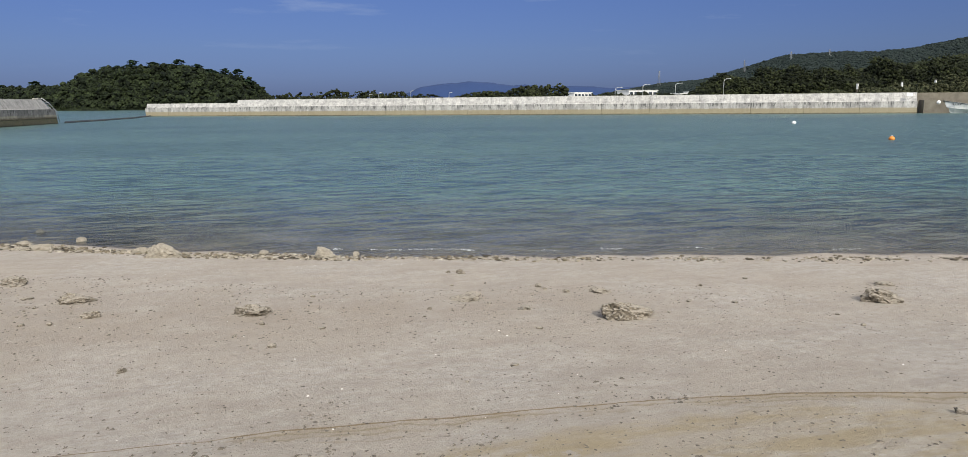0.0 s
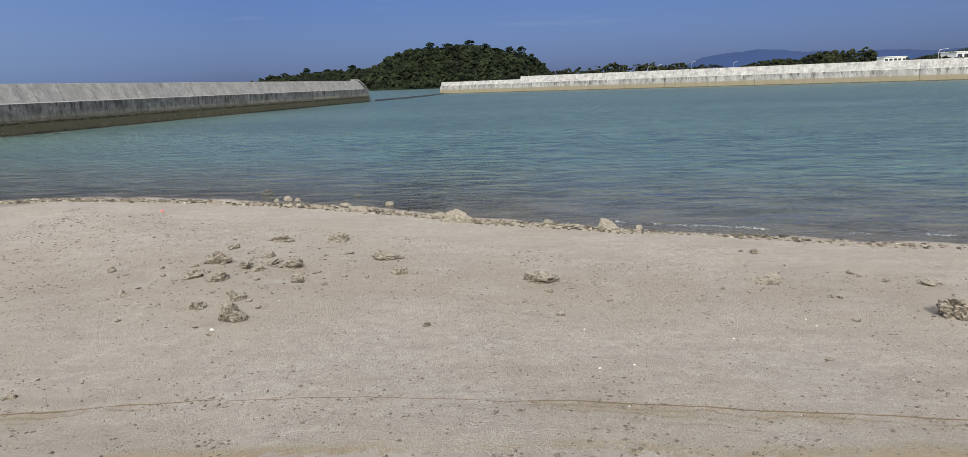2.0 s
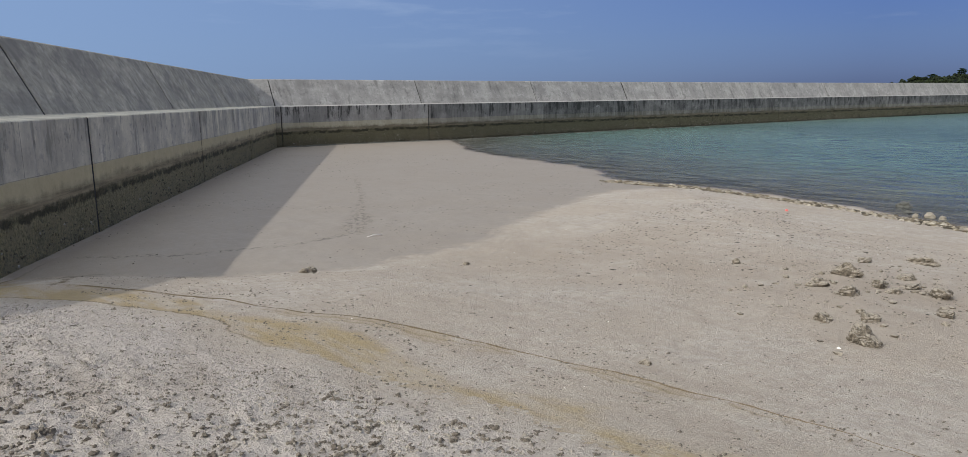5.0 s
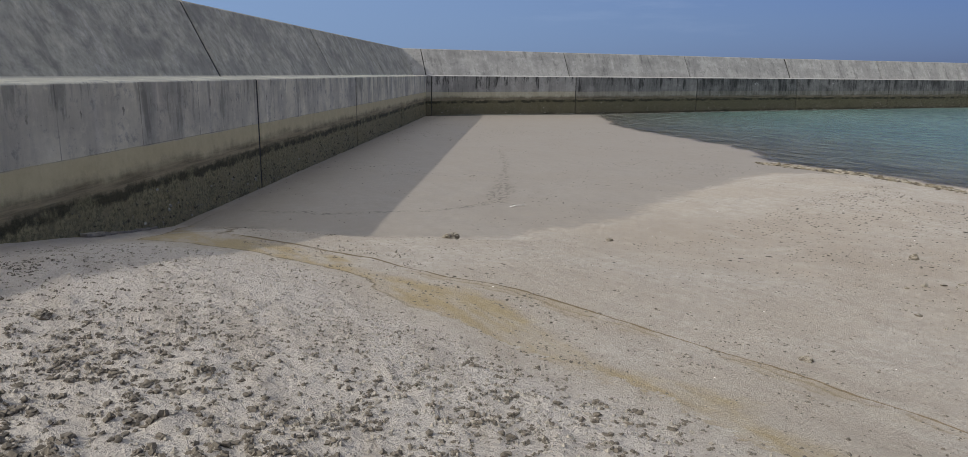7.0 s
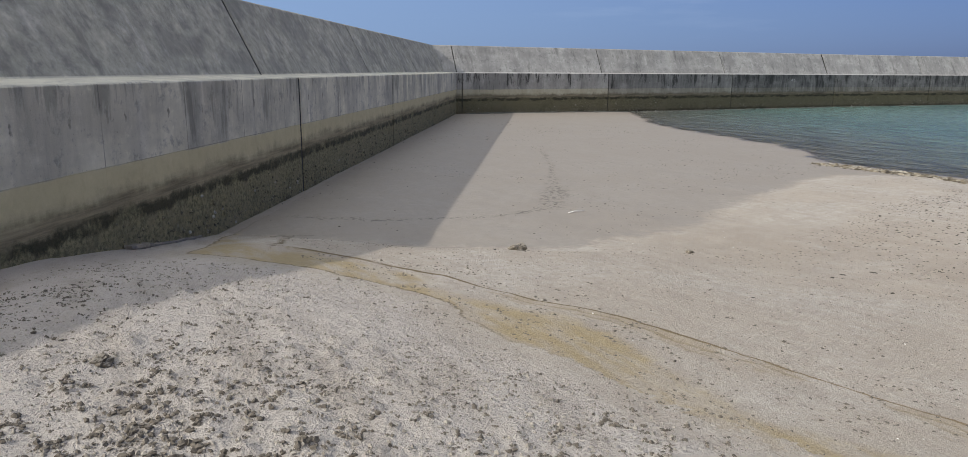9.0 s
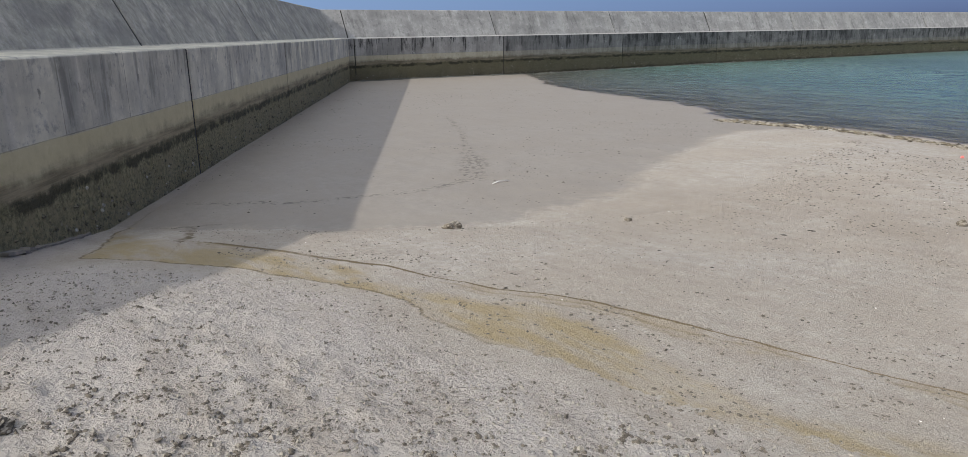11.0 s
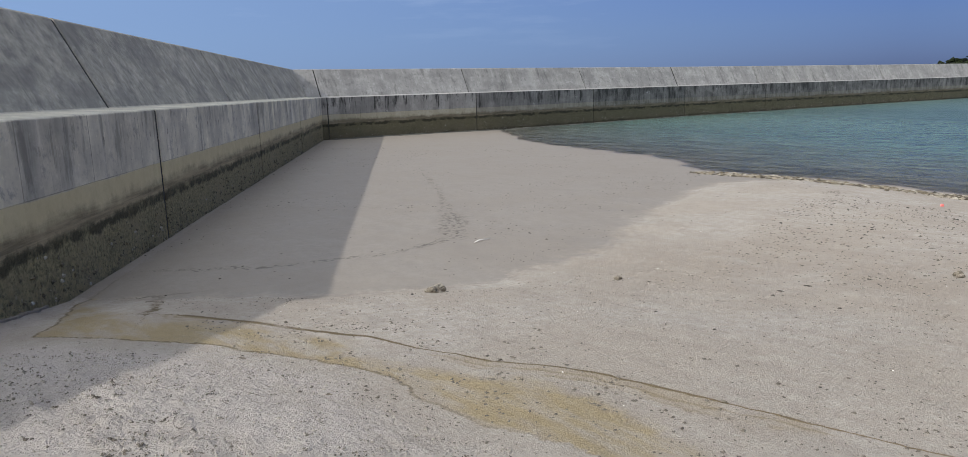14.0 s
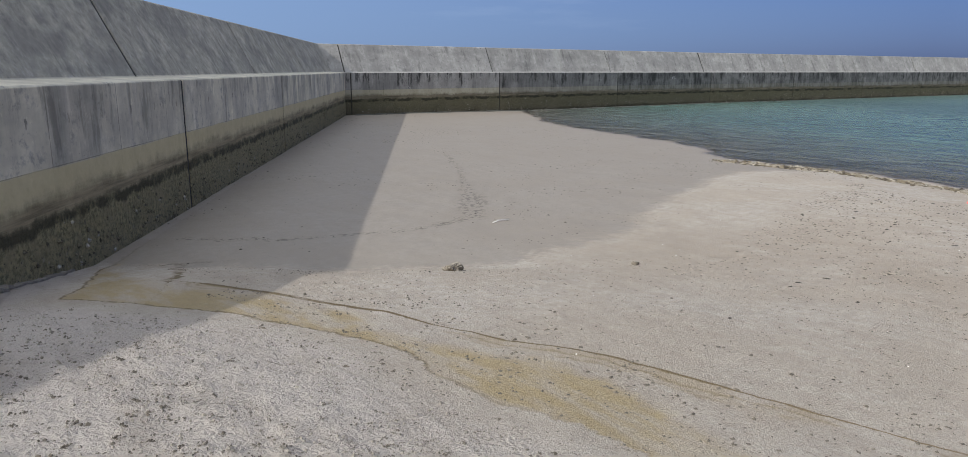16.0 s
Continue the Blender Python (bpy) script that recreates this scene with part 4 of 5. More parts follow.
# ---- buoys ----
def buoy(x, y, r, mat, label):
    root = tagged(new("mooring_buoy"), label, "buoy", "mooring buoys")
    bm = bmesh.new()
    bmesh.ops.create_uvsphere(bm, u_segments=20, v_segments=12, radius=r)
    for v in bm.verts:
        v.co.z *= 0.86
    for f in bm.faces:
        f.smooth = True
    part("float", bm, mat, root)
    part("eye", tube([(-0.05, 0, r * 0.8), (-0.05, 0, r * 1.05), (0.05, 0, r * 1.05), (0.05, 0, r * 0.8)], 0.015, 6), STEEL, root)
    part("rope", tube([(0, 0, -r * 0.7), (0.05, 0.02, -1.2)], 0.02, 5), ROPE, root)
    root.matrix_basis = pose(x, y, r * 0.35, 6, 4, 30)


buoy(52.6, -96.5, 0.25, WHITE_PAINT, "round white mooring buoy afloat on the harbour")
buoy(21.1, -77.8, 0.19, ORANGE, "round orange mooring buoy afloat on the harbour")


# ---- shore beyond the quay ----
def mound(name, outline, top, mat, label, category):
    bm = bmesh.new()
    lo = [bm.verts.new((x, y, -2.5)) for x, y in outline]
    hi = [bm.verts.new((x, y, top)) for x, y in outline]
    n = len(outline)
    for i in range(n):
        bm.faces.new((lo[i], lo[(i + 1) % n], hi[(i + 1) % n], hi[i]))
    bmesh.ops.triangulate(bm, faces=[bm.faces.new(hi)])
    bmesh.ops.recalc_face_normals(bm, faces=bm.faces)
    me = bpy.data.meshes.new(name)
    bm.to_mesh(me)
    bm.free()
    me.materials.append(mat)
    return tagged(new(name, me), label, category, kind="structure")


mound("shore_land", [(184, -27), (300, -70), (440, -45), (900, -300), (1500, -700), (1200, -1900), (400, -1200), (70, -215), (97, -163)], 2.2, EARTH, "low scrubby shore behind the quay", "land")


def along(points, t):
    """Place on a polyline of (x, y, z) at t in 0..1 of its points."""
    k = min(int(t * (len(points) - 1)), len(points) - 2)
    u = t * (len(points) - 1) - k
    return [a + (b - a) * u for a, b in zip(points[k], points[k + 1])]


def belt(name, crest, depth, back, base, count, size, mat, seed, label, kind="stuff"):
    """A belt of woods under a crest line, some metres deep."""
    rng = np.random.default_rng(seed)
    pts, szs = [], []
    for i in range(count):
        x, y, z = along(crest, rng.random())
        o = rng.random()
        lump = 0.72 + 0.72 * float(vnoise(np.array([x * 0.05 + y * 0.17]), np.array([o * 2.5 + 7.3]), seed)[0])
        top = (z - base) * lump * (0.35 + 0.65 * math.sqrt(o))
        s = size * (0.55 + 0.8 * rng.random())
        zz = base + max(0.3, (top - s * 0.5) * (rng.random() ** 0.45))
        pts.append((x + back[0] * depth * o + rng.normal() * size * 0.6, y + back[1] * depth * o + rng.normal() * size * 0.6, zz))
        szs.append(s)
    ob = clumps(name, pts, szs, mat, seed, 0.42, 0.8)
    return tagged(ob, label, "woods", kind=kind)


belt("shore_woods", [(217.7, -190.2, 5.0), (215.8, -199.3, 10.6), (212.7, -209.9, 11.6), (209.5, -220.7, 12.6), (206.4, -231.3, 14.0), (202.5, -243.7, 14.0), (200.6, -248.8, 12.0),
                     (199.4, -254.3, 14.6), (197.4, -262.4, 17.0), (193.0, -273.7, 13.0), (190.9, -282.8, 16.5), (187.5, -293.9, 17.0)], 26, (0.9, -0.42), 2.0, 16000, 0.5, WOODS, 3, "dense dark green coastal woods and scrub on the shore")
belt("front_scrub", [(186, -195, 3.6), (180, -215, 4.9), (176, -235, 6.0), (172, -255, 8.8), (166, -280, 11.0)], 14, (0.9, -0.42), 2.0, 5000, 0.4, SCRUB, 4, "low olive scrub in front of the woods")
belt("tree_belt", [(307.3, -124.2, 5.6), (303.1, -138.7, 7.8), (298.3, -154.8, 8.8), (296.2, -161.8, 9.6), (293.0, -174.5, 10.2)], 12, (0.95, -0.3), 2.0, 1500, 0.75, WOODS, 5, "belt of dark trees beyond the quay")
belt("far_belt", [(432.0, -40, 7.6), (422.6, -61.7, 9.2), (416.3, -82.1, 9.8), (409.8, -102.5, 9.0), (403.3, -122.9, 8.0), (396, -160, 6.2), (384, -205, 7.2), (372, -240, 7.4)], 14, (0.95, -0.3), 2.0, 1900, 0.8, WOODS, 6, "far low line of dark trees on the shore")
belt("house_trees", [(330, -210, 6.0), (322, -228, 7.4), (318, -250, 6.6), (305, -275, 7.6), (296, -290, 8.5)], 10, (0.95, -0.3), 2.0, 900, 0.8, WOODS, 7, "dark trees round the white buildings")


def ridge(name, crest, run, mat, tree, count, size, seed, label):
    """A long hill: a rough slope up to its crest line, clothed in woods."""
    rng = np.random.default_rng(seed)
    n, m = 160, 14
    verts, faces = [], []
    for i in range(n):
        x, y, z = along(crest, i / (n - 1))
        z += 0.07 * z * (float(fbm(np.array([i * 0.35]), np.array([seed * 1.7]), seed, 4)[0]) - 0.5)
        for j in range(m):
            u = j / (m - 1)
            up = math.sin(u * math.pi * 0.62) / math.sin(math.pi * 0.62) if u < 0.8 else 1.0 - (u - 0.8) * 1.5
            q = float(vnoise(np.array([x * 0.012 + u * 3]), np.array([y * 0.012]), seed)[0]) - 0.5
            verts.append((x + run[0] * (u - 0.8), y + run[1] * (u - 0.8), max(-3.0, (z + 3.0) * (up + 0.10 * q * math.sin(u * math.pi)) - 3.0)))
    for i in range(n - 1):
        for j in range(m - 1):
            faces.append((i * m + j, i * m + j + 1, (i + 1) * m + j + 1, (i + 1) * m + j))
    hill = tagged(mesh_from(name, verts, faces, mat, smooth=True), label, "hill", kind="structure")
    if count:
        vs = np.array(verts).reshape(n, m, 3)
        i, j = rng.uniform(0, n - 1.01, count), np.minimum(rng.uniform(0.2, 0.95, count) * (m - 1), m - 1.01)
        i0, j0 = i.astype(int), j.astype(int)
        fi, fj = (i - i0)[:, None], (j - j0)[:, None]
        p = vs[i0, j0] * (1 - fi) * (1 - fj) + vs[i0 + 1, j0] * fi * (1 - fj) + vs[i0, j0 + 1] * (1 - fi) * fj + vs[i0 + 1, j0 + 1] * fi * fj
        tagged(clumps("ridge_forest", p, size * rng.uniform(0.5, 1.3, count), tree, seed, 0.4, 0.75), "hazy green forest covering the ridge", "woods", kind="stuff")
    return hill


ridge("hill", [(1454, -760, 17), (1427, -882, 37), (1400, -973, 45), (1379, -1052, 64), (1355, -1144, 87), (1324, -1248, 98), (1292, -1352, 100), (1269, -1430, 108), (1237, -1546, 130), (1148, -1848, 158)],
      (420, -130), RIDGE, RIDGE, 18000, 3.2, 11, "long wooded green ridge behind the harbour")
ridge("near_hill", [(640, -610, 26), (600, -700, 36), (560, -800, 52), (500, -900, 70), (430, -1000, 80)], (150, -60), WOODS, WOODS, 3500, 4.0, 12, "nearer dark wooded slope beside the ridge")
ridge("backdrop_mountain", [(4230, -780, 20), (4196, -874, 56), (4174, -961, 90), (4135, -1098, 106), (4094, -1234, 116), (4050, -1370, 108), (4017, -1471, 96), (3996, -1540, 100), (3974, -1607, 92),
                            (3877, -1913, 86), (3849, -1997, 76), (3730, -2390, 90), (3500, -2900, 60)], (300, -80), HAZE_BLUE, HAZE_BLUE, 0, 0, 13, "far blue hazy mountains")


# ---- wooded island ----
def island_top(x, y):
    """Height of the island's ground over its length axis."""
    ax, ay = 580.0, 28.0
    dx, dy = 0.29, 0.957
    s = (x - ax) * dx + (y - ay) * dy          # along, towards the open sea
    o = (x - ax) * dy - (y - ay) * dx
    main = 29 * np.exp(-(np.abs(s - 1) / 67) ** 3.6) * np.exp(-(o / 55) ** 4)
    main = np.maximum(main, 22 * np.exp(-((s + 48) / 26) ** 4) * np.exp(-(o / 45) ** 4))
    side = 15.5 * np.exp(-((s - 96) / 38) ** 4) * np.exp(-((o - 10) / 50) ** 4)
    tail = 14.5 * np.exp(-((s - 155) / 66) ** 4) * np.exp(-((o - 40) / 45) ** 4)
    return np.maximum(np.maximum(main, side), tail) - 2.5


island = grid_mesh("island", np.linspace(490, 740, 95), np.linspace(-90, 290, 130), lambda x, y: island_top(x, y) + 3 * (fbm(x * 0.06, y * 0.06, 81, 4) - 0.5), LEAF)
tagged(island, "rocky wooded island at the harbour mouth", "island", kind="structure")
rng = np.random.default_rng(21)
px, py = rng.uniform(495, 735, 34000), rng.uniform(-85, 285, 34000)
pz = island_top(px, py)
keep = pz > 0.8
px, py, pz = px[keep], py[keep], pz[keep]
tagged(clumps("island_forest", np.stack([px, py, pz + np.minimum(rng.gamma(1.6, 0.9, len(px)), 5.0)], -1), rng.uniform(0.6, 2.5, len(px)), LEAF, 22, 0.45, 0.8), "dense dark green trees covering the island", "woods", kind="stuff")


def pine(seed, h, spreadness):
    rng = np.random.default_rng(seed)
    root = tagged(new("pine_tree"), "tall wind-bent pine standing out on the island's ridge", "tree", "ridge pines")
    lean = rng.uniform(-0.12, 0.12, 2)
    stem = [(lean[0] * h * t * t, lean[1] * h * t * t, h * t - 1.0) for t in (0, 0.3, 0.6, 0.85, 1.0)]
    part("trunk", tube(stem, [0.35, 0.28, 0.2, 0.13, 0.06], 6), BARK, root)
    pts, sz = [], []
    for k in range(6):
        t = (0.62, 0.74, 0.82, 0.88, 0.94, 1.0)[k]
        r = spreadness * (0.55, 0.8, 1.0, 1.0, 0.8, 0.5)[k]
        a0 = rng.uniform(0, 6.28)
        for q in range(11):
            a, rr = a0 + rng.uniform(-2.4, 2.4), r * math.sqrt(rng.random())
            pts.append((lean[0] * h * t * t + rr * math.cos(a), lean[1] * h * t * t + rr * math.sin(a), h * t - 1.0 + rng.uniform(-0.15, 0.35)))
            sz.append(rng.uniform(0.45, 1.05))
    clumps("crown", pts, sz, PINE, seed, 0.45, 0.45, root)
    return root


kinds = [pine(31, 9.0, 3.0), pine(32, 8.0, 3.6), pine(33, 10.5, 2.8)]
spots = [(74, 15), (66, 12), (40, 0), (34, 6), (27, -4), (20, 4), (14, -6), (9, 3), (3, -2), (-4, 5), (-9, -5), (-15, 2), (-22, -4), (-27, 4), (-31, -6), (-36, 2), (-41, -3), (-48, 3), (-55, -5),
         (-62, 4), (-68, -3), (95, 28), (101, 34), (110, 30), (122, 38), (131, 44), (140, 36), (150, 40), (158, 46), (166, 42), (176, 46), (184, 38), (193, 44), (201, 40), (46, 8), (53, 2), (60, 10), (-12, -9), (6, 9), (17, -10), (-45, 8), (-58, 2)]
for i, (s, o) in enumerate(spots):
    x, y = 580 + 0.29 * s + 0.957 * o, 28 + 0.957 * s - 0.29 * o
    z = float(island_top(np.array([x]), np.array([y]))[0])
    m = pose(x, y, max(z, 0.3), 0, 0, 47 * i) @ Matrix.Diagonal((1.0 + 0.1 * (i % 4), 1.0 + 0.1 * (i % 3), 0.74 + 0.08 * (i % 6), 1))
    if i < 3:
        kinds[i].matrix_basis = m
    else:
        copy_thing(kinds[i % 3], m)


# ---- buildings, lamps, pylons ----
def building(name, x, y, w, d, z0, h, turn, floors, bays, label):
    root = tagged(new(name), label, "building")
    part("wall", box(0, 0, z0, w, d, h, 0, 0.05), WHITE_PAINT, root)
    part("roof", box(0, 0, z0 + h, w + 0.8, d + 0.8, 0.3, 0, 0.04), WHITE_PAINT, root)
    for f in range(floors):
        for b in range(bays):
            xx = -w / 2 + w * (b + 0.5) / bays
            win = part("window", box(xx, -d / 2 - 0.02, z0 + h * (f + 0.3) / floors, w / bays * 0.7, 0.1, h / floors * 0.45, 0, 0.0), GLASS, root)
            part("sill", box(xx, -d / 2 - 0.09, z0 + h * (f + 0.3) / floors - 0.1, w / bays * 0.78, 0.2, 0.08, 0, 0.0), WHITE_PAINT, win)
    root.matrix_basis = pose(x, y, 0, 0, 0, turn)
    return root


building("school_building", 346.5, -239.5, 22, 9, 2.2, 6.5, -73, 2, 6, "long white two-storey building behind the quay")
building("side_wing", 341.5, -262, 6, 8, 2.2, 4.6, -73, 1, 4, "low white wing beside the long building")
building("hall", 339, -270, 7, 7, 2.2, 5.4, -73, 1, 3, "small white hall with a shallow roof")
building("white_house", 374.5, -217, 13, 8, 2.2, 5.8, -73, 2, 5, "white building among far trees")


def street_lamp(x, y, top, turn, arm, label):
    root = tagged(new("street_lamp"), label, "street lamp", "shore lamps")
    part("pole", tube([(0, 0, 2.0), (0, 0, top - 0.6), (0.15 * arm, 0, top - 0.1), (0.55 * arm, 0, top + 0.15), (1.6 * arm, 0, top + 0.25)], [0.13, 0.1, 0.09, 0.08, 0.06], 8), STEEL, root)
    part("lamp_head", box(1.95 * arm, 0, top + 0.16, 0.8, 0.3, 0.16, 0, 0.04), STEEL, root)
    part("base_plate", box(0, 0, 1.95, 0.5, 0.5, 0.3, 0, 0.03), BLOCK_MAT, root)
    root.matrix_basis = pose(x, y, 0, 0, 0, turn)


for x, y, top, tr in ((188.6, -183.1, 9.5, -105), (193.0, -168.1, 8.2, -105), (196.1, -158.0, 7.9, -105), (198.6, -149.4, 7.0, -105)):
    street_lamp(x, y, top, tr, 1.0, "curved grey steel street lamp behind the quay")
for x, y, top in ((317.5, -92.2, 7.5), (313.3, -106.1, 8.2), (308.0, -122.6, 7.3), (319.0, -88.0, 6.8)):
    street_lamp(x, y, top, -105, 0.6, "distant slim lamp post by the far trees")


def pylon(x, y, z, h):
    root = tagged(new("pylon"), "lattice steel power pylon on the wooded ridge", "pylon", "ridge pylons")
    for sx in (-1, 1):
        for sy in (-1, 1):
            part("leg", tube([(sx * 2.6, sy * 2.6, -6), (sx * 0.9, sy * 0.9, h * 0.6), (sx * 0.4, sy * 0.4, h)], 0.32, 5), PYLON, root)
    for k, w in ((0.62, 4.2), (0.78, 3.6), (0.93, 3.0)):
        part("cross_arm", tube([(-w, 0, h * k), (0, 0, h * k + 0.5), (w, 0, h * k)], 0.3, 5), PYLON, root)
    for k in range(5):
        w0, w1 = 2.6 - 0.45 * k, 2.6 - 0.45 * (k + 1)
        z0, z1 = h * 0.13 * k, h * 0.13 * (k + 1)
        part("brace", tube([(-w0 * 0.8, -w0 * 0.8, z0), (w1 * 0.8, -w1 * 0.8, z1)], 0.2, 5), PYLON, root)
    root.matrix_basis = pose(x, y, z, 0, 0, 20)


for x, y, z, h in ((1239, -1176, 72, 34), (1262, -1100, 70, 32), (1288, -1008, 56, 29), (1337, -839, 38, 27)):
    pylon(x, y, z, h)
for x, y, z in ((187.0, -235.2, 6.2), (182.5, -249.7, 6.6), (179.0, -260.5, 7.2)):
    post = tagged(new("marker_post"), "white marker post standing in the hillside scrub", "marker post", "marker posts")
    part("post", box(0, 0, 0, 0.6, 0.4, 1.8, 0, 0.05), WHITE_PAINT, post)
    part("cap", box(0, 0, 1.8, 0.75, 0.5, 0.2, 0, 0.05), BLOCK_MAT, post)
    part("footing", box(0, 0, -4.5, 0.4, 0.3, 4.5, 0, 0.03), BARK, post)
    post.matrix_basis = pose(x, y, z, 0, 0, 15)


# ---- stones on the beach ----
def ground_z(x, y):
    return float(ground_height(np.array([float(x)]), np.array([float(y)]))[0])


def rock(x, y, w, h, mat, label, category, group, seed, rough=0.34, deep=0.62):
    bm = bmesh.new()
    bmesh.ops.create_icosphere(bm, subdivisions=5 if w > 0.28 else 4, radius=1.0)
    rnd = random.Random(seed)
    off = Vector((rnd.uniform(0, 50), rnd.uniform(0, 50), rnd.uniform(0, 50)))
    long = rnd.uniform(0.6, 0.85)
    for v in bm.verts:
        d = v.co.copy()
        k = 1 + rough * noise.noise(d * 1.1 + off) * 1.3 + rough * 0.6 * noise.noise(d * 2.4 + off)
        k -= 0.24 * abs(noise.noise(d * 2.9 + off)) + 0.14 * abs(noise.noise(d * 6.1 + off))
        k += 0.05 * noise.noise(d * 9 + off) + 0.035 * noise.noise(d * 18 + off) + 0.02 * noise.noise(d * 34 + off)
        v.co = d * k
        if w > 0.38:
            v.co.z *= 1.0 - 0.5 * v.co.x
        v.co.x *= w * 0.50
        v.co.y *= w * 0.50 * long
        v.co.z = v.co.z * h * 0.70
    for f in bm.faces:
        f.smooth = False
    me = bpy.data.meshes.new("rock")
    bm.to_mesh(me)
    bm.free()
    me.materials.append(mat)
    ob = new("rock" if category == "rock" else category, me)
    ob.matrix_basis = pose(x, y, max(ground_z(x, y), -0.03) + h * (0.42 - deep * 0.42), rnd.uniform(-8, 8), rnd.uniform(-8, 8), rnd.uniform(0, 360) if w < 0.3 else -105 + rnd.uniform(-20, 20))
    return tagged(ob, label, category, group)


BROWN_ROCKS = [(-10.24, -41.38, 0.60, 0.22), (-10.58, -44.59, 0.46, 0.17), (-9.82, -45.4, 0.23, 0.06), (-8.79, -37.5, 0.40, 0.13), (-7.51, -35.47, 0.45, 0.11), (-8.42, -35.79, 0.2, 0.10), (-8.82, -39.99, 0.36, 0.1),
               (-8.97, -41.72, 0.26, 0.08), (-7.0, -40.42, 0.15, 0.09), (-8.42, -41.09, 0.1, 0.07), (-9.54, -40.49, 0.2, 0.05), (-8.81, -41.32, 0.11, 0.05), (-6.08, -34.4, 0.36, 0.14), (-10.68, -36.46, 0.1, 0.05),
               (-13.98, -41.68, 0.09, 0.04), (-7.84, -33.29, 0.32, 0.19), (-6.78, -33.05, 0.24, 0.09), (-6.17, -33.55, 0.36, 0.13), (-8.63, -33.29, 0.22, 0.11), (-8.85, -33.75, 0.22, 0.14), (-8.14, -33.77, 0.22, 0.12)]
MORE_ROCKS = [(-8.33, -34.0, 0.19, 0.08), (-7.39, -33.78, 0.19, 0.09), (-7.85, -34.01, 0.26, 0.08), (-8.07, -34.38, 0.26, 0.15), (-8.86, -34.68, 0.21, 0.11), (-9.98, -34.0, 0.2, 0.11), (-9.75, -34.32, 0.19, 0.1),
              (-9.5, -34.15, 0.12, 0.07), (-10.47, -34.56, 0.28, 0.2), (-8.05, -31.94, 0.12, 0.08), (-12.34, -33.74, 0.1, 0.05), (-12.47, -28.38, 0.21, 0.12), (-16.95, -32.03, 0.12, 0.065), (-10.53, -29.28, 0.11, 0.06)]
for i, (x, y, w, h) in enumerate(BROWN_ROCKS + MORE_ROCKS):
    size = "large" if w > 0.38 else "small" if w < 0.16 else "lumpy"
    rock(x, y, w * (1.0 if w > 0.38 else 1.05), h * (1.0 if w > 0.38 else 0.85), ROCK, size + " brown crusted coral rock half sunk in the sand", "rock", "beach rocks", 100 + i, 0.28 if w > 0.38 else 0.36)
PALE = [(-4.65, -38.66, 0.40, 0.2), (-4.5, -39.21, 0.18, 0.1), (-3.82, -36.04, 0.60, 0.22), (-3.18, -35.6, 0.3, 0.12), (-2.4, -33.86, 0.36, 0.13), (-4.02, -37.66, 0.25, 0.1), 
        (-0.34, -31.65, 0.24, 0.14), (-0.41, -31.91, 0.15, 0.12), (-0.46, -31.42, 0.12, 0.1), (-1.34, -34.26, 0.2, 0.12), (-1.37, -33.28, 0.27, 0.09)]
for i, (x, y, w, h) in enumerate([(0.9, -30.7, 0.34, 0.13), (0.05, -31.1, 0.2, 0.08), (0.12, -33.2, 0.26, 0.08), (-0.58, -33.08, 0.13, 0.06)]):
    rock(x, y, w, h, ROPE, "dark wet rock breaking the shallow water", "rock", "wet rocks", 230 + i, 0.34, 0.2)
for i, (x, y, w, h) in enumerate(PALE):
    rock(x, y, w, h, PALE_ROCK, "pale limestone stone lying at the water's edge", "stone", "shore stones", 200 + i, 0.2, 0.5)
for i, (x, y, w) in enumerate([(-9.26, -32.77, 0.09), (-10.79, -34.51, 0.03), (-11.9, -37.9, 0.02), (-10.6, -39.9, 0.02)]):
    rock(x, y, w, w * 0.5, SHELL if i else PALE_ROCK, "small white broken shell on the sand" if i else "pale broken clam shell on the sand", "shell", "shells", 300 + i, 0.25, 0.6)
rock(-2.57, -29.77, 0.08, 0.05, PINK, "small pink plastic scrap on the sand", "litter", "", 320, 0.3, 0.3)

def broken_board(ax, ay, bx, by, width, thick, seed, parent):
    """A split, warped board lying from a to b, propped a little off the sand."""
    rnd = random.Random(seed)
    a, b = Vector((ax, ay, 0)), Vector((bx, by, 0))
    side = Vector((-(b - a).y, (b - a).x, 0)).normalized()
    bm = bmesh.new()
    rows = []
    for k in range(8):
        t = k / 7
        c = a.lerp(b, t)
        wide = width * (0.5 + 0.5 * math.sin(math.pi * (0.12 + 0.76 * t))) * rnd.uniform(0.75, 1.1)
        z = ground_z(c.x, c.y) + 0.004 + rnd.uniform(-0.012, 0.012)
        sway = side * rnd.uniform(-0.02, 0.02)
        rows.append([bm.verts.new(c + sway + side * s * wide / 2 + Vector((0, 0, z + h))) for s, h in ((-1, 0.0), (-0.9, thick), (0.9, thick * 1.2), (1, 0.1 * thick))])
    for u, v in zip(rows, rows[1:]):
        for k in range(4):
            bm.faces.new((u[k], u[(k + 1) % 4], v[(k + 1) % 4], v[k]))
    bm.faces.new(rows[0][::-1])
    bm.faces.new(rows[-1])
    bmesh.ops.recalc_face_normals(bm, faces=bm.faces)
    return part("board", bm, WOOD, parent)


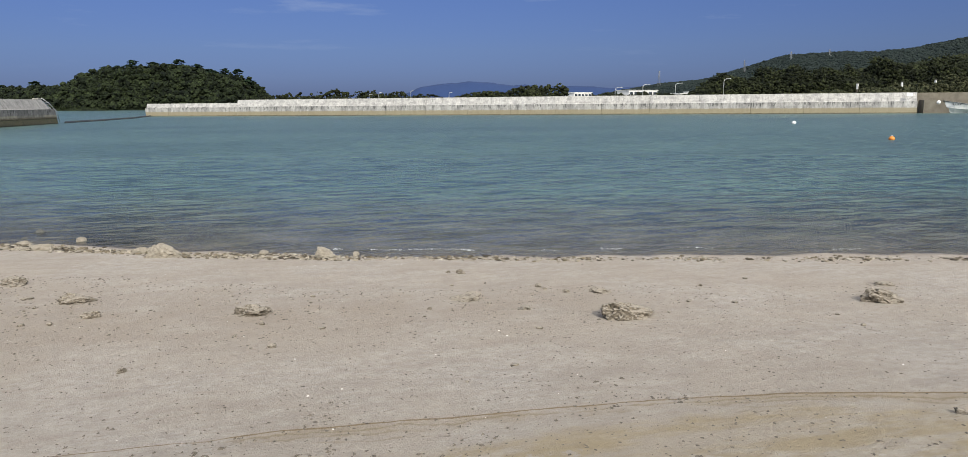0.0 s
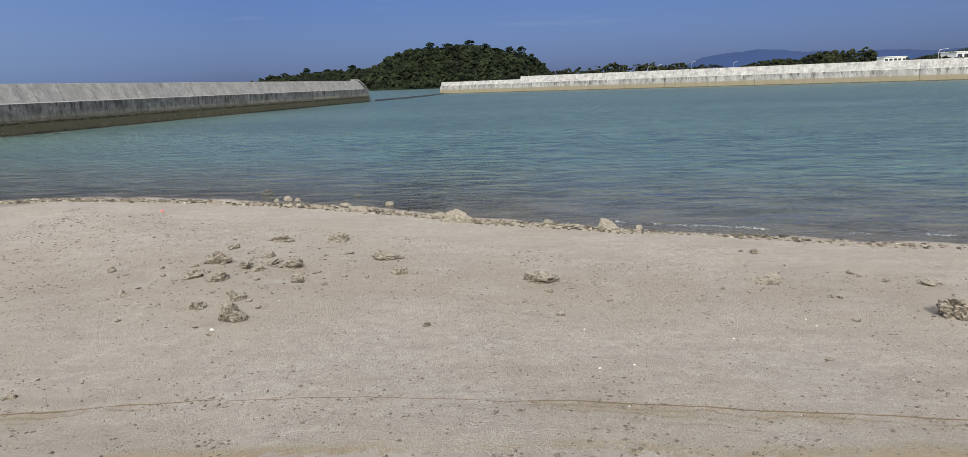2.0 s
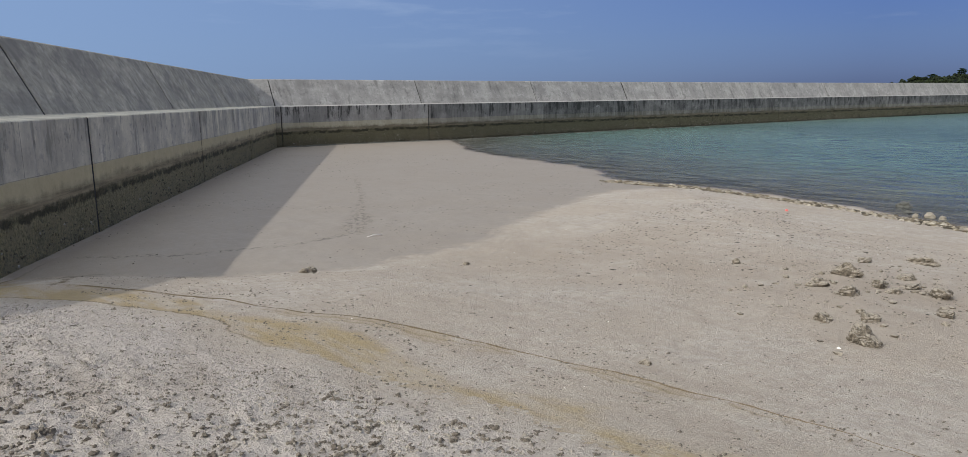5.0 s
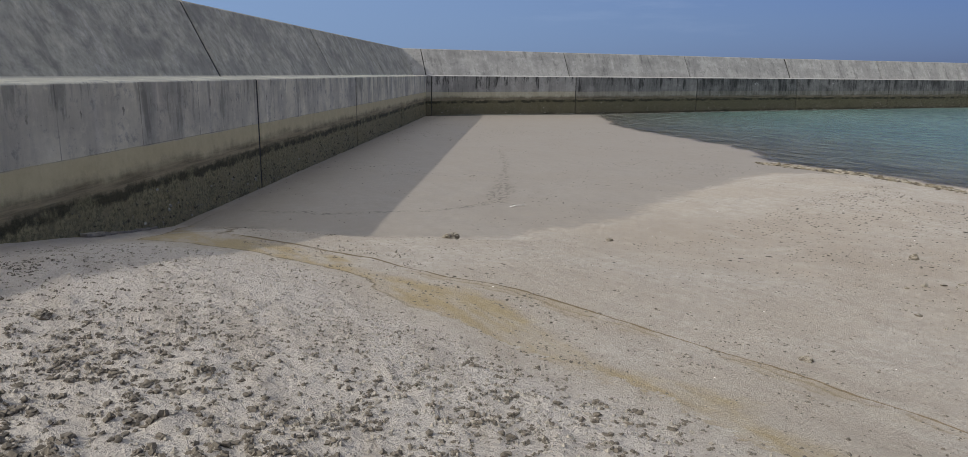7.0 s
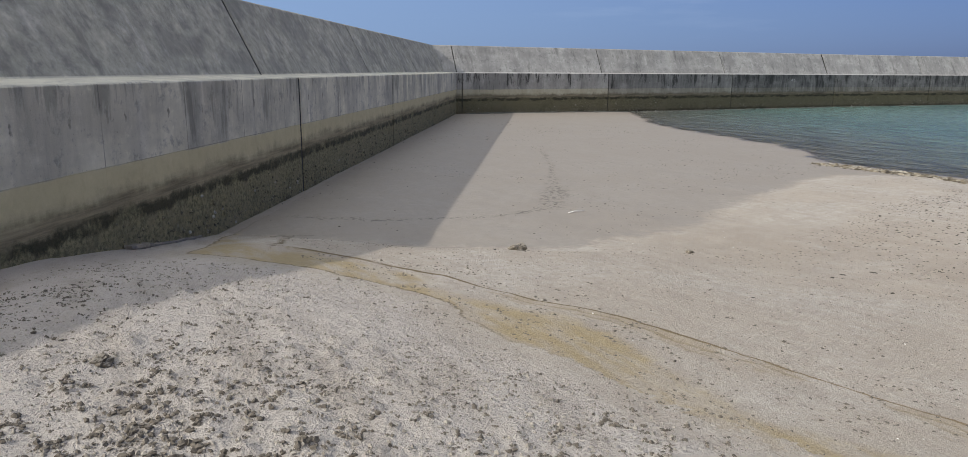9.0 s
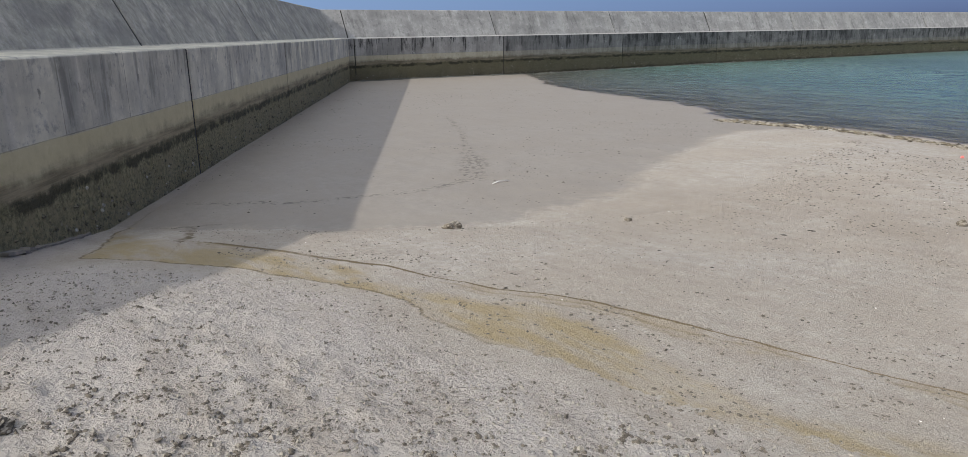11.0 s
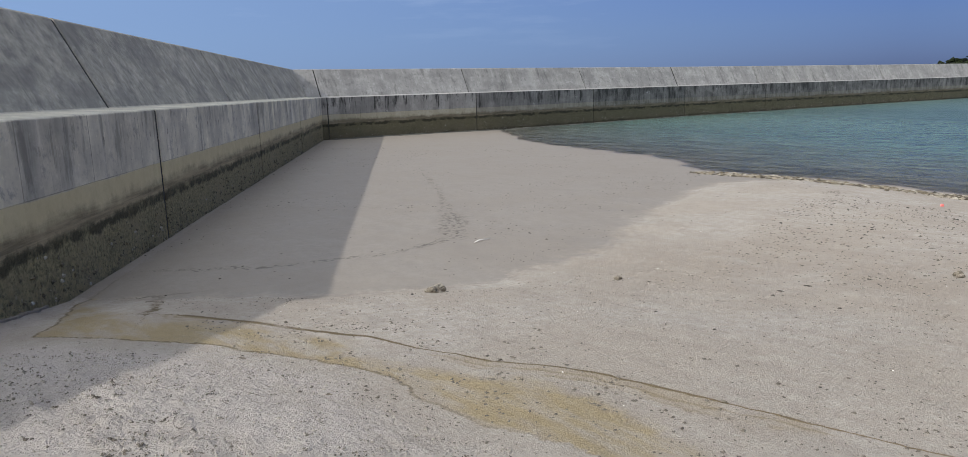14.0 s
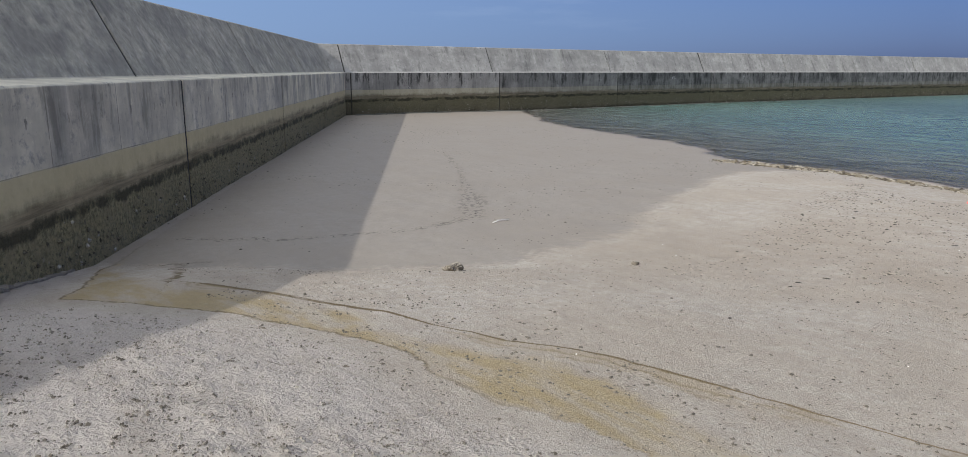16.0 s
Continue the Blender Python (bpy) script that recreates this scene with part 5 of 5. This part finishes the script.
drift = tagged(new("driftwood"), "broken grey weathered boards lying along the foot of the wall", "driftwood")
broken_board(-16.72, -27.33, -16.5, -26.94, 0.14, 0.035, 5, drift)
broken_board(-16.5, -26.92, -16.09, -26.2, 0.10, 0.02, 6, drift)
broken_board(-16.1, -26.22, -15.84, -25.78, 0.08, 0.022, 7, drift)
stick = tagged(new("stick"), "short bleached stick on the wet sand", "stick")
part("stem", tube([(-10.2, -26.1, ground_z(-10.2, -26.1) + 0.02), (-10.05, -26.05, ground_z(-10.05, -26.05) + 0.03), (-9.85, -26.06, ground_z(-9.85, -26.06) + 0.02)], [0.006, 0.009, 0.004], 6), SHELL, stick)

# shingle and coral rubble along the water's edge
rng = np.random.default_rng(51)
RIDGE_LINE = [(0.2, -22.7), (0.5, -25.0), (0.2, -27.0), (-0.5, -29.3), (-1.3, -32.2), (-2.4, -34.2), (-3.5, -35.9), (-4.2, -37.5), (-4.75, -39.0), (-5.75, -41.4), (-6.85, -44.2), (-8.4, -48.6)]
count = 20000
seg = rng.random(count)
seg = np.where(rng.random(count) < 0.6, seg * 0.73, seg)
c = np.array([along([(*p, 0) for p in RIDGE_LINE], v) for v in seg])
gap = step(0.3, 0.6, vnoise(seg * 70, seg * 0 + 3.3, 9))
c[:, 0] += rng.normal(0, 0.15, count) + 0.02 + 0.15 * (vnoise(seg * 25, seg * 0 + 8.1, 19) - 0.5)
c[:, 1] += rng.normal(0, 0.12, count)
sz = 0.008 + 0.046 * rng.random(count) ** 3.6
sz *= np.where(seg > 0.74, 0.85, np.where(seg < 0.45, 1.25, 1.05))
c[:, 2] = ground_height(c[:, 0], c[:, 1]) + sz * 0.12
take = rng.random(count) < 0.25 + 0.75 * gap
tone = rng.random(count)
tagged(clumps("shingle", c[take & (tone < 0.2)], sz[take & (tone < 0.2)], PALE_ROCK, 52, 0.5, 0.5), "pale coral rubble washed up along the water's edge", "shingle", kind="stuff")
tagged(clumps("rubble", c[take & (tone >= 0.2)], sz[take & (tone >= 0.2)], GRAVEL, 53, 0.5, 0.5), "brown rubble and weed along the water's edge", "rubble", kind="stuff")

# crust and fallen rubble along the foot of the breakwater
n = 3200
run = 0.5 + 70 * rng.random(n) ** 1.5
fx, foot = north_place(run)
heapy = step(0.35, 0.65, vnoise(fx * 0.8, fx * 0 + 1.7, 61))
fy = foot - np.abs(rng.normal(0.0, 0.13, n)) * (0.5 + heapy)
fs = 0.025 + 0.07 * rng.random(n) ** 3
fz = np.maximum(ground_height(fx, fy), -0.02) + fs * 0.1
tagged(clumps("foot_rubble", np.stack([fx, fy, fz], -1), fs, ROPE, 62, 0.5, 0.6), "dark crusted rubble along the foot of the breakwater", "rubble", kind="stuff")

# crumbs of sand thrown up by crabs
def crumbs_in(n, x0, x1, y0, y1, dense):
    x, y = rng.uniform(x0, x1, n), rng.uniform(y0, y1, n)
    low, from_wall = line_distance(x, y, STAIN_EDGE), 0.852 * x - 0.524 * y
    tuft = step(0.42, 0.60, fbm(x * 5.5, y * 5.5, 78, 3))
    patchy = step(0.34, 0.58, fbm(x * 1.3, y * 1.3, 77, 4))
    if dense:
        bare = step(-0.1, 0.9, low) * step(0.1, 0.9, from_wall) * step(-28.0, -30.5, y) * step(-20.5, -18.5, x)
        dens = bare * (0.5 + 0.5 * patchy) * (0.35 + 0.65 * tuft) * (0.6 + 0.4 * step(-30.5, -33.0, y)) * (0.75 + 0.25 * step(1.2, 3.0, from_wall)) * (1.0 + 0.4 * step(-15.3, -16.8, x) * step(-29.3, -31.0, y))
    else:
        dens = 0.11 + 0.16 * tuft * step(0.48, 0.62, fbm(x * 0.9, y * 0.9, 79, 3)) + 0.25 * tuft * step(-9, -4, x) * step(-31, -26, y)
    z = ground_height(x, y)
    ok = (rng.random(n) < dens) & (z > 0.20) & (np.hypot(x + 17, y + 36) > 0.4)
    size = (0.004 + 0.011 * rng.random(n) ** 2.4) * (1.0 - 0.22 * step(-34.0, -31.5, y) if dense else 0.72 + 0.4 * step(-11.5, -8.0, x))
    return np.stack([x, y, z + size * 0.25, size], -1)[ok]


fine_crumb = crumbs_in(150000, -20.5, -12.4, -45, -27.5, True)
# ragged heaps: several crumbs stuck together
heap = crumbs_in(62000, -20.5, -12.4, -45, -27.5, True)
heap = np.repeat(heap, 4, axis=0)
grow = np.repeat(rng.uniform(0.5, 1.0, len(heap) // 4) ** 2, 4)
heap[:, 0] += rng.normal(0, 0.011, len(heap)) * (0.4 + grow)
heap[:, 1] += rng.normal(0, 0.009, len(heap)) * (0.4 + grow)
heap[:, 3] = rng.uniform(0.005, 0.0145, len(heap)) * (0.35 + 0.85 * grow) * (1.0 - 0.5 * step(-34.5, -31.5, heap[:, 1])) * (1.0 + 0.45 * step(-15.3, -16.8, heap[:, 0]) * step(-29.3, -31.0, heap[:, 1]))
heap[:, 2] = ground_height(heap[:, 0], heap[:, 1]) + heap[:, 3] * rng.uniform(0.0, 0.55, len(heap))
big_one = heap[:, 3] > 0.0105
for chosen, base in ((heap[big_one], (ICO_V, ICO_F)), (heap[~big_one], (OCT_V, OCT_F))):
    tagged(clumps("sand_crumbs", chosen[:, :3], chosen[:, 3], CLOD, 54, 0.6, 0.75, base=base), "scattered dark damp crumbs of burrowed sand", "sand crumbs", kind="stuff")
DRY = plain_material("dry_sand_crumb", (0.13, 0.115, 0.092), (0.46, 0.415, 0.345), 45.0, 0.95)
tagged(clumps("dry_crumbs", fine_crumb[:, :3], fine_crumb[:, 3], DRY, 59, 0.6, 0.8, base=(OCT_V, OCT_F)), "loose pale crumbs of dried sand", "sand crumbs", kind="stuff")
thin = crumbs_in(230000, -15, -1, -46, -20, False)
tagged(clumps("sand_flecks", thin[:, :3], np.stack([thin[:, 3] * 1.3, thin[:, 3], thin[:, 3] * 0.5], -1), CLOD, 56, 0.6, base=(OCT_V, OCT_F)), "fine dark flecks of grit and weed strewn over the sand", "sand flecks", kind="stuff")

# flat dark flakes strewn over the dry sand
n = 1700
x, y = rng.normal(-4.4, 2.8, n), rng.normal(-27.6, 2.6, n)
far_x, far_y = rng.uniform(-13, -5, 70), rng.uniform(-45, -28, 70)
x, y = np.concatenate([x, far_x]), np.concatenate([y, far_y])
z = ground_height(x, y)
ok = (z > 0.21) & (x > -13)
size = 0.005 + 0.018 * rng.random(len(x)) ** 3
flake = np.stack([size * rng.uniform(0.7, 2.4, len(x)), size, size * 0.3], -1)
tagged(clumps("flat_flakes", np.stack([x, y, z + 0.003], -1)[ok], flake[ok], SCRAP, 55, 0.5), "small flat dark flakes scattered on the sand", "weed scraps", kind="stuff")

# broken bits lying among the rocks
n = 170
x, y = rng.normal(-8.5, 1.1, n), rng.normal(-33.9, 0.75, n)
extra_x, extra_y = rng.normal(-8.9, 1.6, 50), rng.normal(-40.0, 2.4, 50)
x, y = np.concatenate([x, extra_x]), np.concatenate([y, extra_y])
size = 0.010 + 0.035 * rng.random(len(x)) ** 2.5
bits = clumps("rock_fragments", np.stack([x, y, ground_height(x, y) + size * 0.15], -1), size, ROCK, 57, 0.5, 0.6)
tagged(bits, "brown crumbs broken off the beach rocks", "rock fragments", kind="stuff")

# foam where the ripples break on the sand
FOAM = plain_material("foam", (0.42, 0.44, 0.44), (0.62, 0.64, 0.64), 40.0, 0.6)
n = 700
t = rng.random(n)
c = np.array([along([(*p, 0) for p in WATER_EDGE[2:6]], v) for v in t])
breaking = step(0.58, 0.70, vnoise(t * 26, t * 0 + 2.2, 88))
c[:, 0] += 0.30 + 0.16 * rng.random(n) + 0.25 * vnoise(t * 14, t * 0 + 5.1, 89)
size = rng.uniform(0.003, 0.010, n)
flake = np.stack([size, size * 2.2, size * 0.35], -1)
c[:, 2] = 0.012
ok = rng.random(n) < breaking
tagged(clumps("foam_flecks", c[ok], flake[ok], FOAM, 58, 0.4), "thin white flecks of foam at the water's edge", "foam", kind="stuff")

# oysters and weed crusted on the foot of both walls
CRUST = crusted_material("oyster_crust", (0.040, 0.037, 0.025), (0.19, 0.168, 0.115), (0.19, 0.17, 0.125))
OYSTER = plain_material("oyster_shell", (0.20, 0.19, 0.155), (0.46, 0.44, 0.38), 40.0, 0.8)


def crust_on(n, reach, way, out, seed, near):
    """Lumps sitting on a wall's face, from the ground to the tide mark."""
    rng = np.random.default_rng(seed)
    s = reach * rng.random(n) ** near
    z = -0.05 + 0.85 * rng.random(n) ** 1.5
    clustered = step(0.40, 0.62, fbm(s * 1.7, z * 3.0, seed, 3))
    keep = rng.random(n) < (0.25 + 0.75 * clustered) * step(0.85, 0.35, z)
    s, z = s[keep], z[keep]
    size = 0.008 + 0.022 * rng.random(len(s)) ** 3
    x, y = north_place(s) if way is None else (way[0] * s, way[1] * s)
    place = np.stack([x + out[0] * size * 0.2, y + out[1] * size * 0.2, z], -1)
    above = z > ground_height(place[:, 0], place[:, 1]) - 0.02
    return place[above], size[above], rng.random(int(above.sum()))


for seed, n, reach, way, out, near in ((71, 4500, 34.0, D1, (0.852, -0.524), 0.75), (72, 24000, 70.0, None, (0.0, -1.0), 1.3)):
    place, size, tone = crust_on(n, reach, way, out, seed, near)
    tagged(clumps("wall_crust", place[tone > 0.06], size[tone > 0.06], CRUST, seed, 0.5, 1.0, base=(OCT_V, OCT_F)), "dark weedy crust grown on the foot of the sea wall", "wall crust", kind="stuff")
    tagged(clumps("oysters", place[tone <= 0.06], size[tone <= 0.06], OYSTER, seed + 4, 0.5, 1.0), "pale oyster shells stuck to the foot of the sea wall", "oysters", kind="stuff")

# specks and scraps on the wet flat
n = 26000
x, y = rng.uniform(-15.0, 3.0, n), rng.uniform(-27.5, -1.0, n)
z = ground_height(x, y)
ok = (z > 0.015) & (z < 0.25) & (rng.random(n) < 0.04 + 0.5 * step(0.5, 0.70, fbm(x * 0.8, y * 0.8, 83, 3))) & (0.852 * x - 0.524 * y > 0.05)
size = 0.004 + 0.014 * rng.random(n) ** 4
flake = np.stack([size * 1.7, size, size * 0.45], -1)
tagged(clumps("wet_flecks", np.stack([x, y, z + 0.002], -1)[ok], flake[ok], SCRAP, 84, 0.5, base=(OCT_V, OCT_F)), "dark specks of weed and shell on the wet sand", "sand flecks", kind="stuff")

# crusts of cemented sand lying round the beach rocks
spots, sizes = [], []
for x, y, w, h in BROWN_ROCKS + MORE_ROCKS:
    if w < 0.18 or w > 0.42 or y > -31 or x < -12:
        continue
    for k in range(int(40 * w) + 6):
        a, r = rng.uniform(0, 2 * math.pi), w * (0.3 + 0.45 * rng.random() ** 1.5)
        spots.append((x + 0.6 * r * math.cos(a), y + 1.1 * r * math.sin(a)))
        sizes.append(w * rng.uniform(0.02, 0.06) * (1.1 - 0.6 * r / w))
spots, sizes = np.array(spots), np.array(sizes)
lift = ground_height(spots[:, 0], spots[:, 1]) + sizes * 0.1
tagged(clumps("sand_crust", np.column_stack([spots, lift]), np.stack([sizes, sizes * 1.5, sizes * 0.55], -1), ROCK, 86, 0.55), "low broken crusts of cemented sand round the rocks", "sand crust", kind="stuff")

# dark crumbs strewn along the wash and the tide line, and tiny white shell bits
n = 26000
x, y = rng.uniform(-15.2, -11.9, n), rng.uniform(-41.0, -28.4, n)
clot = step(0.52, 0.68, fbm(x * 3.0, y * 3.0, 91, 4)) * step(1.6, 0.2, np.abs(line_distance(x, y, BROWN_LINE) - 0.45))
ok = rng.random(n) < 0.015 + 0.5 * clot
size = (0.004 + 0.010 * rng.random(n) ** 2.5)[ok]
x, y = x[ok], y[ok]
tagged(clumps("wash_crumbs", np.stack([x, y, ground_height(x, y) + size * 0.2], -1), np.stack([size, size * 1.5, size * 0.7], -1), CLOD, 92, 0.6, base=(OCT_V, OCT_F)),
       "dark crumbs of sand and weed along the wash", "sand crumbs", kind="stuff")
n = 90
x, y = rng.uniform(-15.0, -5.0, n), rng.uniform(-43.0, -28.0, n)
size = 0.003 + 0.006 * rng.random(n) ** 2
tagged(clumps("shell_bits", np.stack([x, y, ground_height(x, y) + size * 0.3], -1), size, SHELL, 93, 0.4, 0.5), "tiny white bits of shell scattered on the sand", "shell bits", kind="stuff")
